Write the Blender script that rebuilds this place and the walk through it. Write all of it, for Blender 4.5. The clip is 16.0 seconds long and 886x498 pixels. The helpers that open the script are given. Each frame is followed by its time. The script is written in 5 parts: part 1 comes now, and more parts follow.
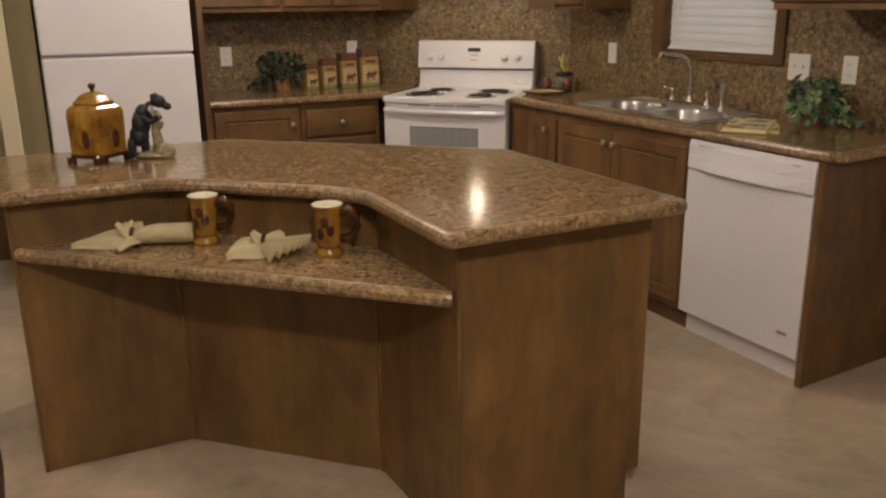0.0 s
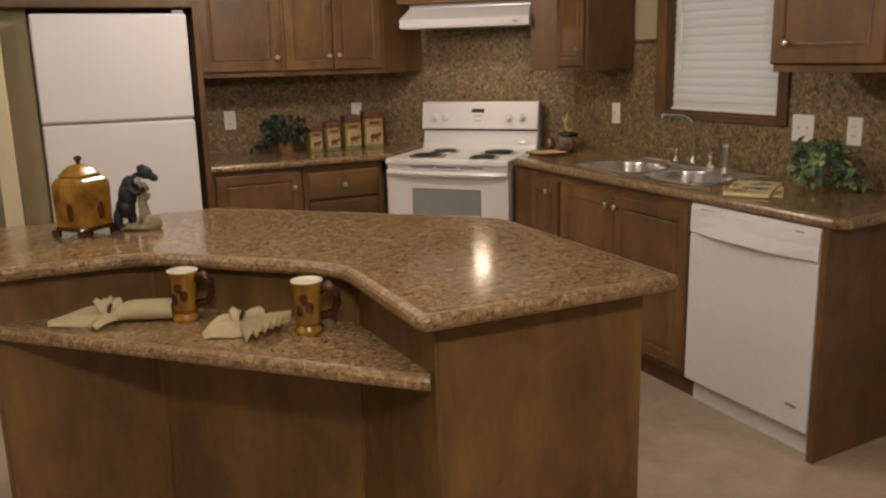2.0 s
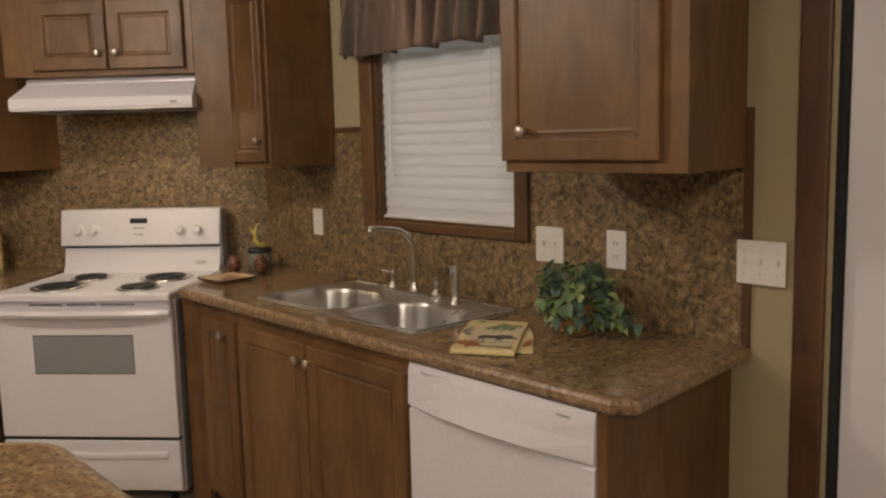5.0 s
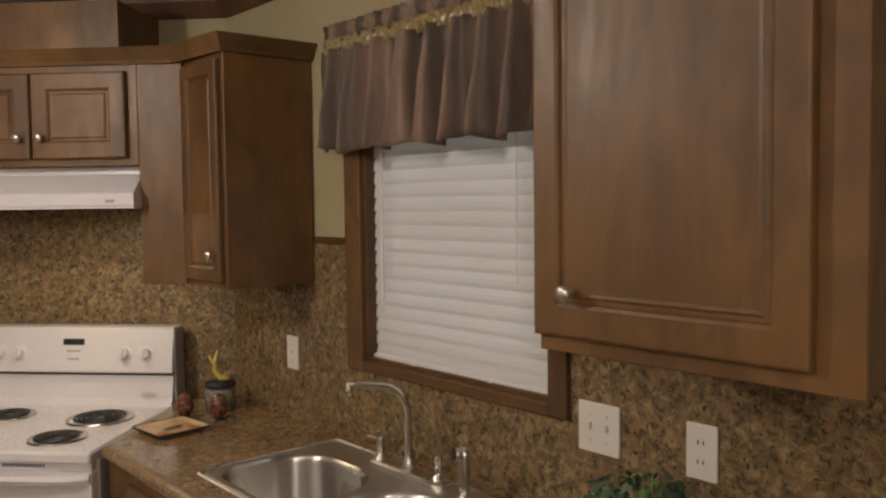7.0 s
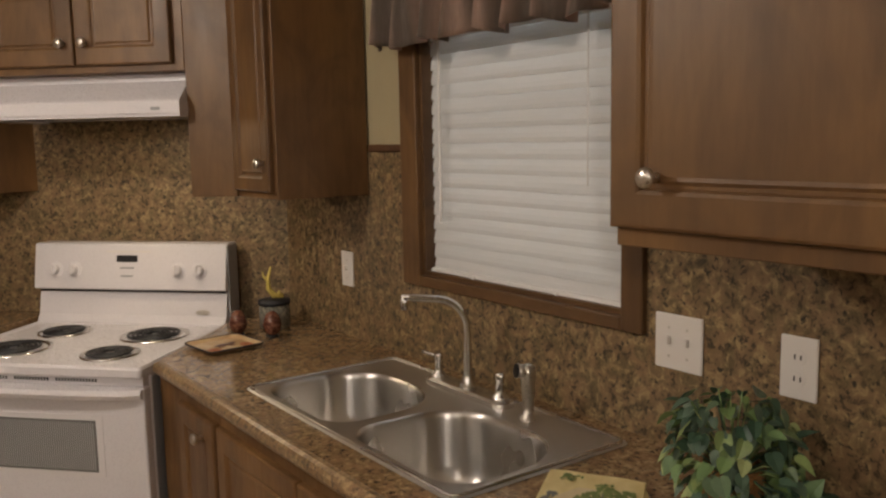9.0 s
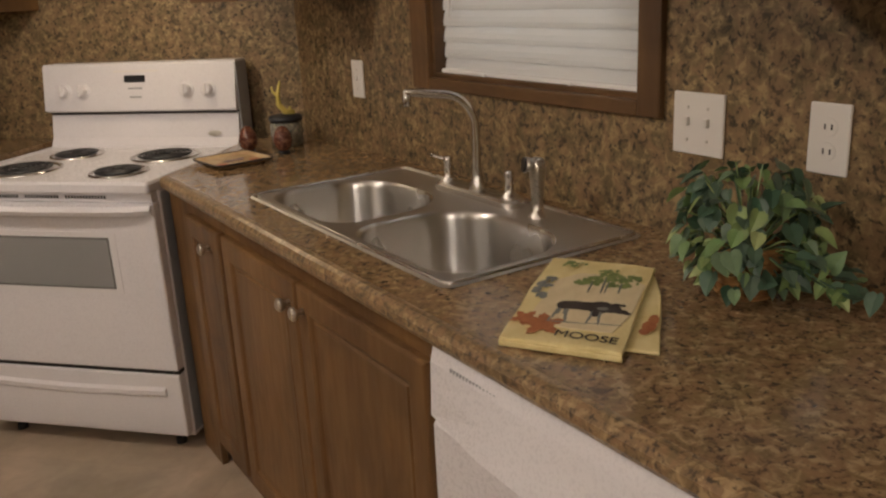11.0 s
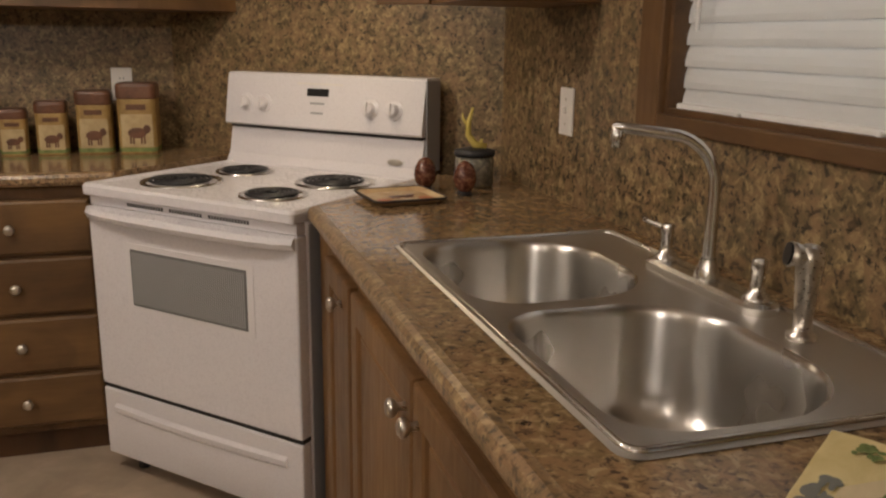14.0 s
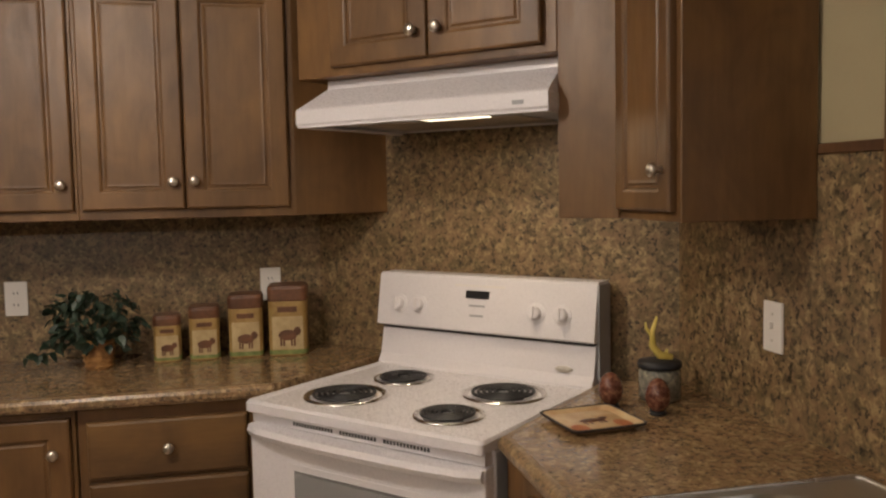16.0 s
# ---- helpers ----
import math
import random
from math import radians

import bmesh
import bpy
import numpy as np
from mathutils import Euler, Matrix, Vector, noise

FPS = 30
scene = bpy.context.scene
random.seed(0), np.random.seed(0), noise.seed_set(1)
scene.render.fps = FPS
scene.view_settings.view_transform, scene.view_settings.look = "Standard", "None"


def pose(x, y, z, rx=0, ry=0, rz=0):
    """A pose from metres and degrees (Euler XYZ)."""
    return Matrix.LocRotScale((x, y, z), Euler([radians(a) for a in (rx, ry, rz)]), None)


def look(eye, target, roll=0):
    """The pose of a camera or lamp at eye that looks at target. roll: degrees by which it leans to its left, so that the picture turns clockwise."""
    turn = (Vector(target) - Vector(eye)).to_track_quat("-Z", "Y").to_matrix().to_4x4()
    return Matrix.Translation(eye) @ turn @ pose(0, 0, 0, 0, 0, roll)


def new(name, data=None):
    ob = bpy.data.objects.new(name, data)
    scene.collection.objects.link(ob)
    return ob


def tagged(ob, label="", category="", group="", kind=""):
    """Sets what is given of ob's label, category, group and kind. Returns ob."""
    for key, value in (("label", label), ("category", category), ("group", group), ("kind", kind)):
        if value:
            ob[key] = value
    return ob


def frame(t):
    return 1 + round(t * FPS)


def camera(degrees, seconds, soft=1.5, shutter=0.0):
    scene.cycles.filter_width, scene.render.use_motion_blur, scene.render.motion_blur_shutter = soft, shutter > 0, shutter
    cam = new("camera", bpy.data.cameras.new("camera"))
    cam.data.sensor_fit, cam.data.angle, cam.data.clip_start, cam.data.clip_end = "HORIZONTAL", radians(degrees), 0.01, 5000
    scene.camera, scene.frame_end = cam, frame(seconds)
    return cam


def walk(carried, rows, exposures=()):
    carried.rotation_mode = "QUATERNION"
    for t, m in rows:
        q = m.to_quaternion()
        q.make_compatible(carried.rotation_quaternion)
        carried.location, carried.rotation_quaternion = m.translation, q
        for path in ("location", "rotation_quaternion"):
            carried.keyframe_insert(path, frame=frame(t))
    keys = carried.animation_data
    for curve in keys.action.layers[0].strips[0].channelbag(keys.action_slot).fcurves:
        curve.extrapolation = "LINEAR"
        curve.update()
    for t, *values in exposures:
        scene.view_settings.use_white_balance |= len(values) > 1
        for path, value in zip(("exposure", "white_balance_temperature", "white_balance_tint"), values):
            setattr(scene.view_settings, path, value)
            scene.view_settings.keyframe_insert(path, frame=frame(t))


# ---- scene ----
cam = camera(55.3, 16.0, soft=2.3)
PATH = [
    (0, (-3.151, -1.618, 1.435), (-2.299, 0.103, 0.875), -0.7),
    (0.5, (-3.156, -1.618, 1.404), (-2.379, 0.125, 0.805), -1.0),
    (1, (-3.141, -1.621, 1.408), (-2.405, 0.142, 0.817), -1.2),
    (1.5, (-3.094, -1.627, 1.453), (-2.347, 0.15, 0.919), -1.5),
    (2, (-3.016, -1.58, 1.479), (-2.194, 0.188, 1.037), -1.4),
    (2.5, (-2.919, -1.467, 1.486), (-1.963, 0.253, 1.128), -0.9),
    (3, (-2.819, -1.33, 1.482), (-1.702, 0.301, 1.183), -0.6),
    (3.5, (-2.675, -1.185, 1.462), (-1.433, 0.359, 1.194), -0.7),
    (4, (-2.491, -1.021, 1.452), (-1.185, 0.47, 1.187), -1.4),
    (4.2, (-2.407, -0.952, 1.44), (-1.092, 0.532, 1.178), -1.5),
    (6.3, (-1.669, -0.269, 1.585), (-0.354, 1.227, 1.405), -1.1),
    (6.5, (-1.622, -0.209, 1.597), (-0.307, 1.29, 1.446), -0.9),
    (7, (-1.506, -0.091, 1.655), (-0.208, 1.426, 1.545), -0.7),
    (7.5, (-1.445, -0.024, 1.677), (-0.175, 1.52, 1.604), -0.8),
    (8, (-1.409, 0.014, 1.653), (-0.184, 1.594, 1.577), -1.0),
    (8.5, (-1.403, 0.03, 1.611), (-0.21, 1.628, 1.465), -0.9),
    (9, (-1.39, 0.041, 1.56), (-0.22, 1.642, 1.303), -1.1),
    (9.5, (-1.369, 0.049, 1.517), (-0.223, 1.643, 1.133), -1.8),
    (9.7, (-1.362, 0.05, 1.502), (-0.225, 1.637, 1.069), -2.1),
    (11.8, (-1.16, 0.114, 1.372), (-0.243, 1.779, 0.75), -3.2),
    (12, (-1.133, 0.152, 1.369), (-0.258, 1.841, 0.751), -3.1),
    (12.5, (-1.07, 0.255, 1.354), (-0.275, 1.99, 0.756), -2.6),
    (13, (-0.981, 0.366, 1.326), (-0.255, 2.141, 0.759), -1.5),
    (13.5, (-0.929, 0.458, 1.312), (-0.277, 2.271, 0.778), -0.5),
    (14, (-0.925, 0.547, 1.305), (-0.345, 2.4, 0.828), 0.8),
    (14.5, (-0.978, 0.635, 1.336), (-0.447, 2.519, 0.927), 1.2),
    (15, (-1.041, 0.695, 1.372), (-0.56, 2.612, 1.06), 0.7),
    (15.5, (-1.1, 0.737, 1.417), (-0.658, 2.675, 1.196), -0.2),
    (16, (-1.151, 0.764, 1.473), (-0.723, 2.713, 1.327), -1.1),
]
walk(cam, [(t, look(e, a, r)) for t, e, a, r in PATH], [(0, 0.0), (6.3, 0.0), (7.5, -0.1), (9.7, -0.1), (11.8, 0.0), (16.0, 0.0)])

# ---- light ----
world = bpy.data.worlds.new("sky_world")
scene.world = world
world.use_nodes = True
_wn = world.node_tree.nodes
_sky = _wn.new("ShaderNodeTexSky")
_sky.sky_type = "NISHITA"
_sky.sun_disc = False
_sky.sun_elevation, _sky.sun_rotation = radians(35), radians(120)
_wn["Background"].inputs[1].default_value = 0.10
world.node_tree.links.new(_sky.outputs[0], _wn["Background"].inputs[0])


def lamp(name, kind, m, energy, color, size=0.2, size_y=None):
    data = bpy.data.lights.new(name, kind)
    data.energy, data.color = energy, color
    if kind == "AREA":
        data.shape, data.size = "DISK", size
        if size_y:
            data.shape, data.size_y = "RECTANGLE", size_y
    elif kind == "SUN":
        data.angle = size
    else:
        data.shadow_soft_size = size
    ob = new(name, data)
    ob.matrix_world = m
    return ob


CEIL = 2.44
WARM = (1.0, 0.885, 0.785)
# assumed ceiling lights, none in view; places and watts set to balance brightness
LAMPS = [(-1.90, 2.10), (-2.55, 0.20), (-3.05, -1.75), (-4.4, 1.2)]
LAMP_W = [37, 13, 84, 22]
for (lx, ly), w in zip(LAMPS, LAMP_W):
    lamp("ceiling_fill_light", "POINT", pose(lx, ly, CEIL - 0.20), w, WARM, 0.08)
lamp("hood_lamp_light", "AREA", pose(-0.637, 2.964, 1.640), 1.5, (1.0, 0.80, 0.55), 0.08)
lamp("sun", "SUN", look((6, -4, 6), (0, 0, 1)), 2.0, (1.0, 0.95, 0.88), radians(0.5))

# ---- materials ----


def material(name):
    m = bpy.data.materials.new(name)
    m.use_nodes = True
    nt = m.node_tree
    return m, nt, nt.nodes["Principled BSDF"]


def coords(nt, scale=(1, 1, 1), rot=(0, 0, 0), loc=(0, 0, 0), world_space=False):
    mp = nt.nodes.new("ShaderNodeMapping")
    mp.inputs["Scale"].default_value = scale
    mp.inputs["Rotation"].default_value = rot
    mp.inputs["Location"].default_value = loc
    if world_space:
        g = nt.nodes.new("ShaderNodeNewGeometry")
        nt.links.new(g.outputs["Position"], mp.inputs["Vector"])
    else:
        tc = nt.nodes.new("ShaderNodeTexCoord")
        nt.links.new(tc.outputs["Object"], mp.inputs["Vector"])
    return mp.outputs[0]


def tex_noise(nt, vec, scale, detail=4, rough=0.55, distort=0.0):
    n = nt.nodes.new("ShaderNodeTexNoise")
    n.inputs["Scale"].default_value = scale
    n.inputs["Detail"].default_value = detail
    n.inputs["Roughness"].default_value = rough
    n.inputs["Distortion"].default_value = distort
    nt.links.new(vec, n.inputs["Vector"])
    return n.outputs["Fac"]


def ramp(nt, fac, stops, mode="LINEAR"):
    r = nt.nodes.new("ShaderNodeValToRGB")
    r.color_ramp.interpolation = mode
    e = r.color_ramp.elements
    while len(e) < len(stops):
        e.new(0.5)
    for el, (p, c) in zip(e, stops):
        el.position = p
        el.color = (*c, 1) if len(c) == 3 else c
    nt.links.new(fac, r.inputs[0])
    return r.outputs[0]


def mixc(nt, fac, a, b, kind="MIX"):
    n = nt.nodes.new("ShaderNodeMix")
    n.data_type, n.blend_type = "RGBA", kind
    for sock, v in ((n.inputs[0], fac), (n.inputs[6], a), (n.inputs[7], b)):
        if isinstance(v, (int, float)):
            sock.default_value = v
        elif isinstance(v, tuple):
            sock.default_value = (*v, 1)
        else:
            nt.links.new(v, sock)
    return n.outputs[2]


def bump(nt, bsdf, height, strength, dist=0.002):
    b = nt.nodes.new("ShaderNodeBump")
    b.inputs["Strength"].default_value = strength
    b.inputs["Distance"].default_value = dist
    nt.links.new(height, b.inputs["Height"])
    nt.links.new(b.outputs[0], bsdf.inputs["Normal"])


def wood(name, dark, mid, light, rough=0.42, axis="z", scale=1.0):
    """Stained cabinet wood, grain along one axis of the object."""
    m, nt, b = material(name)
    s = {"z": (6, 6, 0.8), "x": (0.8, 6, 6), "y": (6, 0.8, 6)}[axis]
    v = coords(nt, tuple(q * scale for q in s))
    inf = nt.nodes.new("ShaderNodeObjectInfo")
    add = nt.nodes.new("ShaderNodeVectorMath")
    add.operation = "MULTIPLY_ADD"
    comb = nt.nodes.new("ShaderNodeCombineXYZ")
    for i in range(3):
        nt.links.new(inf.outputs["Random"], comb.inputs[i])
    nt.links.new(comb.outputs[0], add.inputs[0])
    add.inputs[1].default_value = (17, 23, 31)
    nt.links.new(v, add.inputs[2])
    v2 = add.outputs[0]
    streak = tex_noise(nt, v2, 1.6, 6, 0.6, 0.6)
    fine = tex_noise(nt, v2, 9.0, 5, 0.65, 0.2)
    broad = tex_noise(nt, v2, 0.45, 3, 0.5, 1.2)
    c1 = ramp(nt, streak, [(0.28, dark), (0.52, mid), (0.78, light)])
    c2 = ramp(nt, broad, [(0.3, tuple(q * 0.72 for q in mid)), (0.7, tuple(q * 1.25 for q in light))])
    c = mixc(nt, 0.6, c1, c2)
    sc = nt.nodes.new("ShaderNodeVectorMath")
    sc.operation = "MULTIPLY"
    sc.inputs[1].default_value = {"z": (1, 1, 5.0), "x": (5.0, 1, 1), "y": (1, 5.0, 1)}[axis]
    nt.links.new(v2, sc.inputs[0])
    patch = tex_noise(nt, sc.outputs[0], 1.15, 3, 0.55, 0.8)
    c = mixc(nt, 0.62, c, ramp(nt, patch, [(0.34, (0.60, 0.58, 0.54)), (0.5, (0.96, 0.95, 0.92)), (0.66, (1.2, 1.18, 1.02))]), "MULTIPLY")
    f = ramp(nt, fine, [(0.35, (0.86, 0.85, 0.84)), (0.6, (1.03, 1.03, 1.03))])
    c = mixc(nt, 0.7, c, f, "MULTIPLY")
    nt.links.new(c, b.inputs["Base Color"])
    r = ramp(nt, fine, [(0.3, (rough + 0.12,) * 3), (0.7, (rough - 0.04,) * 3)])
    nt.links.new(r, b.inputs["Roughness"])
    b.inputs["Specular IOR Level"].default_value = 0.45
    bump(nt, b, fine, 0.05, 0.001)
    return m


def granite(name, cols, size=1.0, rough=0.22, bumpy=0.0):
    """Printed laminate with a brown granite figure: base, dark, tan, olive."""
    base, dark, tan, olive = cols
    m, nt, b = material(name)
    v = coords(nt, world_space=True)
    n1 = tex_noise(nt, v, 52 / size, 4, 0.6, 0.7)
    n2 = tex_noise(nt, v, 95 / size, 3, 0.6, 0.4)
    n3 = tex_noise(nt, v, 26 / size, 4, 0.6, 0.8)
    n4 = tex_noise(nt, v, 5 / size, 3, 0.5)
    c = mixc(nt, ramp(nt, n3, [(0.42, (0, 0, 0)), (0.6, (1, 1, 1))]), base, olive)
    c = mixc(nt, ramp(nt, n1, [(0.50, (0, 0, 0)), (0.64, (1, 1, 1))]), c, tan)
    c = mixc(nt, ramp(nt, n2, [(0.33, (1, 1, 1)), (0.46, (0, 0, 0))]), c, dark)
    c = mixc(nt, ramp(nt, n1, [(0.33, (0.8, 0.8, 0.8)), (0.42, (0, 0, 0))]), c, dark)
    c = mixc(nt, 0.5, c, ramp(nt, n4, [(0.3, (0.82, 0.8, 0.78)), (0.7, (1.12, 1.1, 1.06))]), "MULTIPLY")
    nt.links.new(c, b.inputs["Base Color"])
    nt.links.new(ramp(nt, n2, [(0.3, (rough + 0.04,) * 3), (0.7, (rough,) * 3)]), b.inputs["Roughness"])
    if bumpy:
        bump(nt, b, n1, bumpy, 0.001)
    return m


def paint(name, color, rough=0.6, vary=0.06, tex=60.0, bumpy=0.1, metal=0.0, spec=0.5, wear=0.08):
    """Plain coloured surface with slight unevenness at two scales."""
    m, nt, b = material(name)
    v = coords(nt)
    big = tex_noise(nt, v, 3.0, 4, 0.6)
    fine = tex_noise(nt, v, tex, 3, 0.6)
    c = ramp(nt, big, [(0.3, tuple(q * (1 - vary) for q in color)), (0.7, tuple(min(1, q * (1 + vary)) for q in color))])
    nt.links.new(c, b.inputs["Base Color"])
    nt.links.new(ramp(nt, fine, [(0.3, (min(1, rough + wear),) * 3), (0.7, (max(0.02, rough - 0.4 * wear),) * 3)]), b.inputs["Roughness"])
    b.inputs["Metallic"].default_value = metal
    b.inputs["Specular IOR Level"].default_value = spec
    if bumpy:
        bump(nt, b, fine, bumpy, 0.001)
    return m


def blotchy(name, stops, scale, rough=0.35, distort=0.5, detail=4):
    m, nt, b = material(name)
    v = coords(nt)
    n = tex_noise(nt, v, scale, detail, 0.6, distort)
    nt.links.new(ramp(nt, n, stops), b.inputs["Base Color"])
    b.inputs["Roughness"].default_value = rough
    bump(nt, b, n, 0.08, 0.001)
    return m


WOOD = wood("cabinet_wood", (0.074, 0.0365, 0.0135), (0.134, 0.0668, 0.0238), (0.192, 0.101, 0.037), 0.42)
WOOD_X = wood("cabinet_wood_level", (0.064, 0.033, 0.0125), (0.122, 0.063, 0.0225), (0.180, 0.097, 0.036), 0.43, axis="x")
ISLAND_WOOD = wood("island_panel_wood", (0.072, 0.038, 0.014), (0.148, 0.079, 0.027), (0.215, 0.121, 0.044), 0.40)
TRIM = wood("trim_wood", (0.05, 0.024, 0.011), (0.09, 0.042, 0.018), (0.13, 0.062, 0.026), 0.45)
TRIM_Y = wood("window_trim_wood_level", (0.05, 0.026, 0.011), (0.098, 0.050, 0.020), (0.145, 0.076, 0.030), axis="y")
TRIM_UP = wood("window_trim_wood", (0.05, 0.026, 0.011), (0.098, 0.050, 0.020), (0.145, 0.076, 0.030))
GRANITE = granite("counter_laminate", ((0.275, 0.168, 0.088), (0.062, 0.040, 0.024), (0.405, 0.282, 0.150), (0.205, 0.136, 0.066)), 0.98, 0.115)
GRANITE.node_tree.nodes["Principled BSDF"].inputs["Specular IOR Level"].default_value = 0.5
EDGE = granite("counter_edge_laminate", ((0.265, 0.162, 0.085), (0.050, 0.033, 0.019), (0.43, 0.305, 0.165), (0.20, 0.133, 0.065)), 1.0, 0.30, 0.1)
SPLASH = granite("backsplash_laminate", ((0.228, 0.144, 0.075), (0.028, 0.021, 0.012), (0.345, 0.248, 0.126), (0.135, 0.096, 0.046)), 1.2, 0.40, 0.15)
WALL = paint("wall_paint", (0.36, 0.298, 0.175), 0.75, 0.05, 90, 0.2)
# lit copy of the wall paint: brightness of the stub's end in its colour
WALL_LIT = paint("wall_paint_lit", (0.62, 0.54, 0.38), 0.75, 0.05, 90, 0.2)
CEILING = paint("ceiling_paint", (0.74, 0.71, 0.66), 0.85, 0.03, 120, 0.4)
WHITE = paint("appliance_enamel", (0.73, 0.70, 0.71), 0.27, 0.015, 200, 0.02, wear=0.03)
WHITE_SOFT = paint("appliance_textured_white", (0.72, 0.69, 0.69), 0.38, 0.02, 400, 0.25)
# grey of small appliance parts, also painted shade on the stove's right side
SHADE_GREY = paint("appliance_grey_and_shade", (0.33, 0.33, 0.34), 0.45, 0.03)
PLATE = paint("switch_plastic", (0.74, 0.70, 0.65), 0.35, 0.01, 150, 0.02)
BLACK = paint("black_enamel", (0.012, 0.012, 0.013), 0.3, 0.1)
DARK = paint("dark_gap", (0.01, 0.009, 0.008), 0.8)
GLASS_GREY = paint("oven_glass_grey", (0.17, 0.168, 0.165), 0.12, 0.03)
SCREEN_GREY = paint("oven_screen_grey", (0.36, 0.355, 0.35), 0.3, 0.03)
CHROME = paint("chrome", (0.70, 0.68, 0.65), 0.2, 0.02, 50, 0.0, 1.0)
NICKEL = paint("brushed_nickel", (0.62, 0.58, 0.52), 0.28, 0.04, 200, 0.05, 1.0)
STEEL = paint("stainless_steel", (0.66, 0.635, 0.60), 0.25, 0.03, 2.5, 0.0, 1.0)
_t = STEEL.node_tree.nodes.new("ShaderNodeTangent")
_t.direction_type, _t.axis = "RADIAL", "Z"
STEEL.node_tree.links.new(_t.outputs[0], STEEL.node_tree.nodes["Principled BSDF"].inputs["Tangent"])
STEEL.node_tree.nodes["Principled BSDF"].inputs["Anisotropic"].default_value = 0.85
STEEL.node_tree.nodes["Principled BSDF"].inputs["Anisotropic Rotation"].default_value = 0.25
STEEL_RIM = paint("steel_rim", (0.62, 0.595, 0.56), 0.38, 0.04, 300, 0.05, 1.0)
COIL = paint("burner_coil_black", (0.02, 0.02, 0.021), 0.45, 0.2)
BLIND = paint("blind_white", (0.80, 0.78, 0.75), 0.5, 0.01, 40, 0.03)


def blind_slat():
    """White slat that lets a little daylight through."""
    m, nt, b = material("blind_slat")
    b.inputs["Base Color"].default_value = (0.80, 0.79, 0.77, 1)
    b.inputs["Roughness"].default_value = 0.32
    tr = nt.nodes.new("ShaderNodeBsdfTranslucent")
    tr.inputs["Color"].default_value = (0.86, 0.86, 0.84, 1)
    mx = nt.nodes.new("ShaderNodeMixShader")
    mx.inputs[0].default_value = 0.3
    nt.links.new(b.outputs[0], mx.inputs[1])
    nt.links.new(tr.outputs[0], mx.inputs[2])
    nt.links.new(mx.outputs[0], nt.nodes["Material Output"].inputs["Surface"])
    return m


SLAT = blind_slat()
FABRIC_GOLD = blotchy("valance_gold_band", [(0.3, (0.34, 0.24, 0.09)), (0.55, (0.58, 0.45, 0.22)), (0.8, (0.70, 0.60, 0.36))], 120, 0.8)


def leaf_material(name, stops):
    """Each leaf takes its own green."""
    m, nt, b = material(name)
    g = nt.nodes.new("ShaderNodeNewGeometry")
    col = ramp(nt, g.outputs["Random Per Island"], stops)
    v = tex_noise(nt, coords(nt), 60, 3)
    col = mixc(nt, 0.6, col, ramp(nt, v, [(0.3, (0.75, 0.75, 0.75)), (0.7, (1.15, 1.15, 1.1))]), "MULTIPLY")
    nt.links.new(col, b.inputs["Base Color"])
    b.inputs["Roughness"].default_value = 0.45
    return m


def striped_cloth():
    """Brown woven cloth with soft upright stripes."""
    m, nt, b = material("valance_cloth")
    v = coords(nt)
    wv = nt.nodes.new("ShaderNodeTexWave")
    wv.wave_type, wv.bands_direction, wv.wave_profile = "BANDS", "Y", "SIN"
    wv.inputs["Scale"].default_value = 3.4
    wv.inputs["Distortion"].default_value = 1.2
    wv.inputs["Detail"].default_value = 2
    nt.links.new(v, wv.inputs["Vector"])
    c = ramp(nt, wv.outputs["Fac"], [(0.25, (0.23, 0.180, 0.142)), (0.5, (0.36, 0.262, 0.205)), (0.8, (0.48, 0.34, 0.268))])
    w = tex_noise(nt, coords(nt, (1, 1, 0.15)), 160, 3)
    c = mixc(nt, 0.5, c, ramp(nt, w, [(0.3, (0.8, 0.8, 0.8)), (0.7, (1.15, 1.15, 1.15))]), "MULTIPLY")
    nt.links.new(c, b.inputs["Base Color"])
    b.inputs["Roughness"].default_value = 0.8
    bump(nt, b, w, 0.3, 0.001)
    return m


FABRIC = striped_cloth()
LEAF = leaf_material("leaf_green", [(0.0, (0.035, 0.08, 0.045)), (0.3, (0.075, 0.135, 0.085)), (0.5, (0.12, 0.175, 0.12)), (0.72, (0.15, 0.25, 0.085)), (0.88, (0.26, 0.35, 0.13)), (1.0, (0.42, 0.48, 0.21))])
LEAF_DARK = blotchy("leaf_dark", [(0.3, (0.008, 0.022, 0.012)), (0.7, (0.03, 0.055, 0.03))], 30, 0.5)
WICKER = blotchy("wicker", [(0.3, (0.16, 0.07, 0.02)), (0.7, (0.42, 0.22, 0.07))], 40, 0.6)
AMBER = blotchy("amber_glaze", [(0.3, (0.11, 0.045, 0.007)), (0.5, (0.27, 0.13, 0.017)), (0.72, (0.42, 0.245, 0.045))], 9, 0.2)
AMBER_DARK = blotchy("dark_glaze", [(0.3, (0.035, 0.012, 0.006)), (0.7, (0.09, 0.03, 0.012))], 20, 0.12)
CREAM = paint("cream_glaze", (0.72, 0.66, 0.5), 0.2, 0.04)
NAPKIN = blotchy("napkin_cloth", [(0.3, (0.70, 0.60, 0.36)), (0.7, (0.81, 0.72, 0.48))], 25, 0.9)
BEAR = paint("dark_resin", (0.016, 0.016, 0.019), 0.5, 0.3, 120, 0.4)
BEAR_GREY = paint("grey_resin", (0.38, 0.36, 0.33), 0.7, 0.2, 120, 0.3)
STUMP = blotchy("stump_resin", [(0.3, (0.14, 0.11, 0.055)), (0.7, (0.36, 0.30, 0.18))], 40, 0.7)
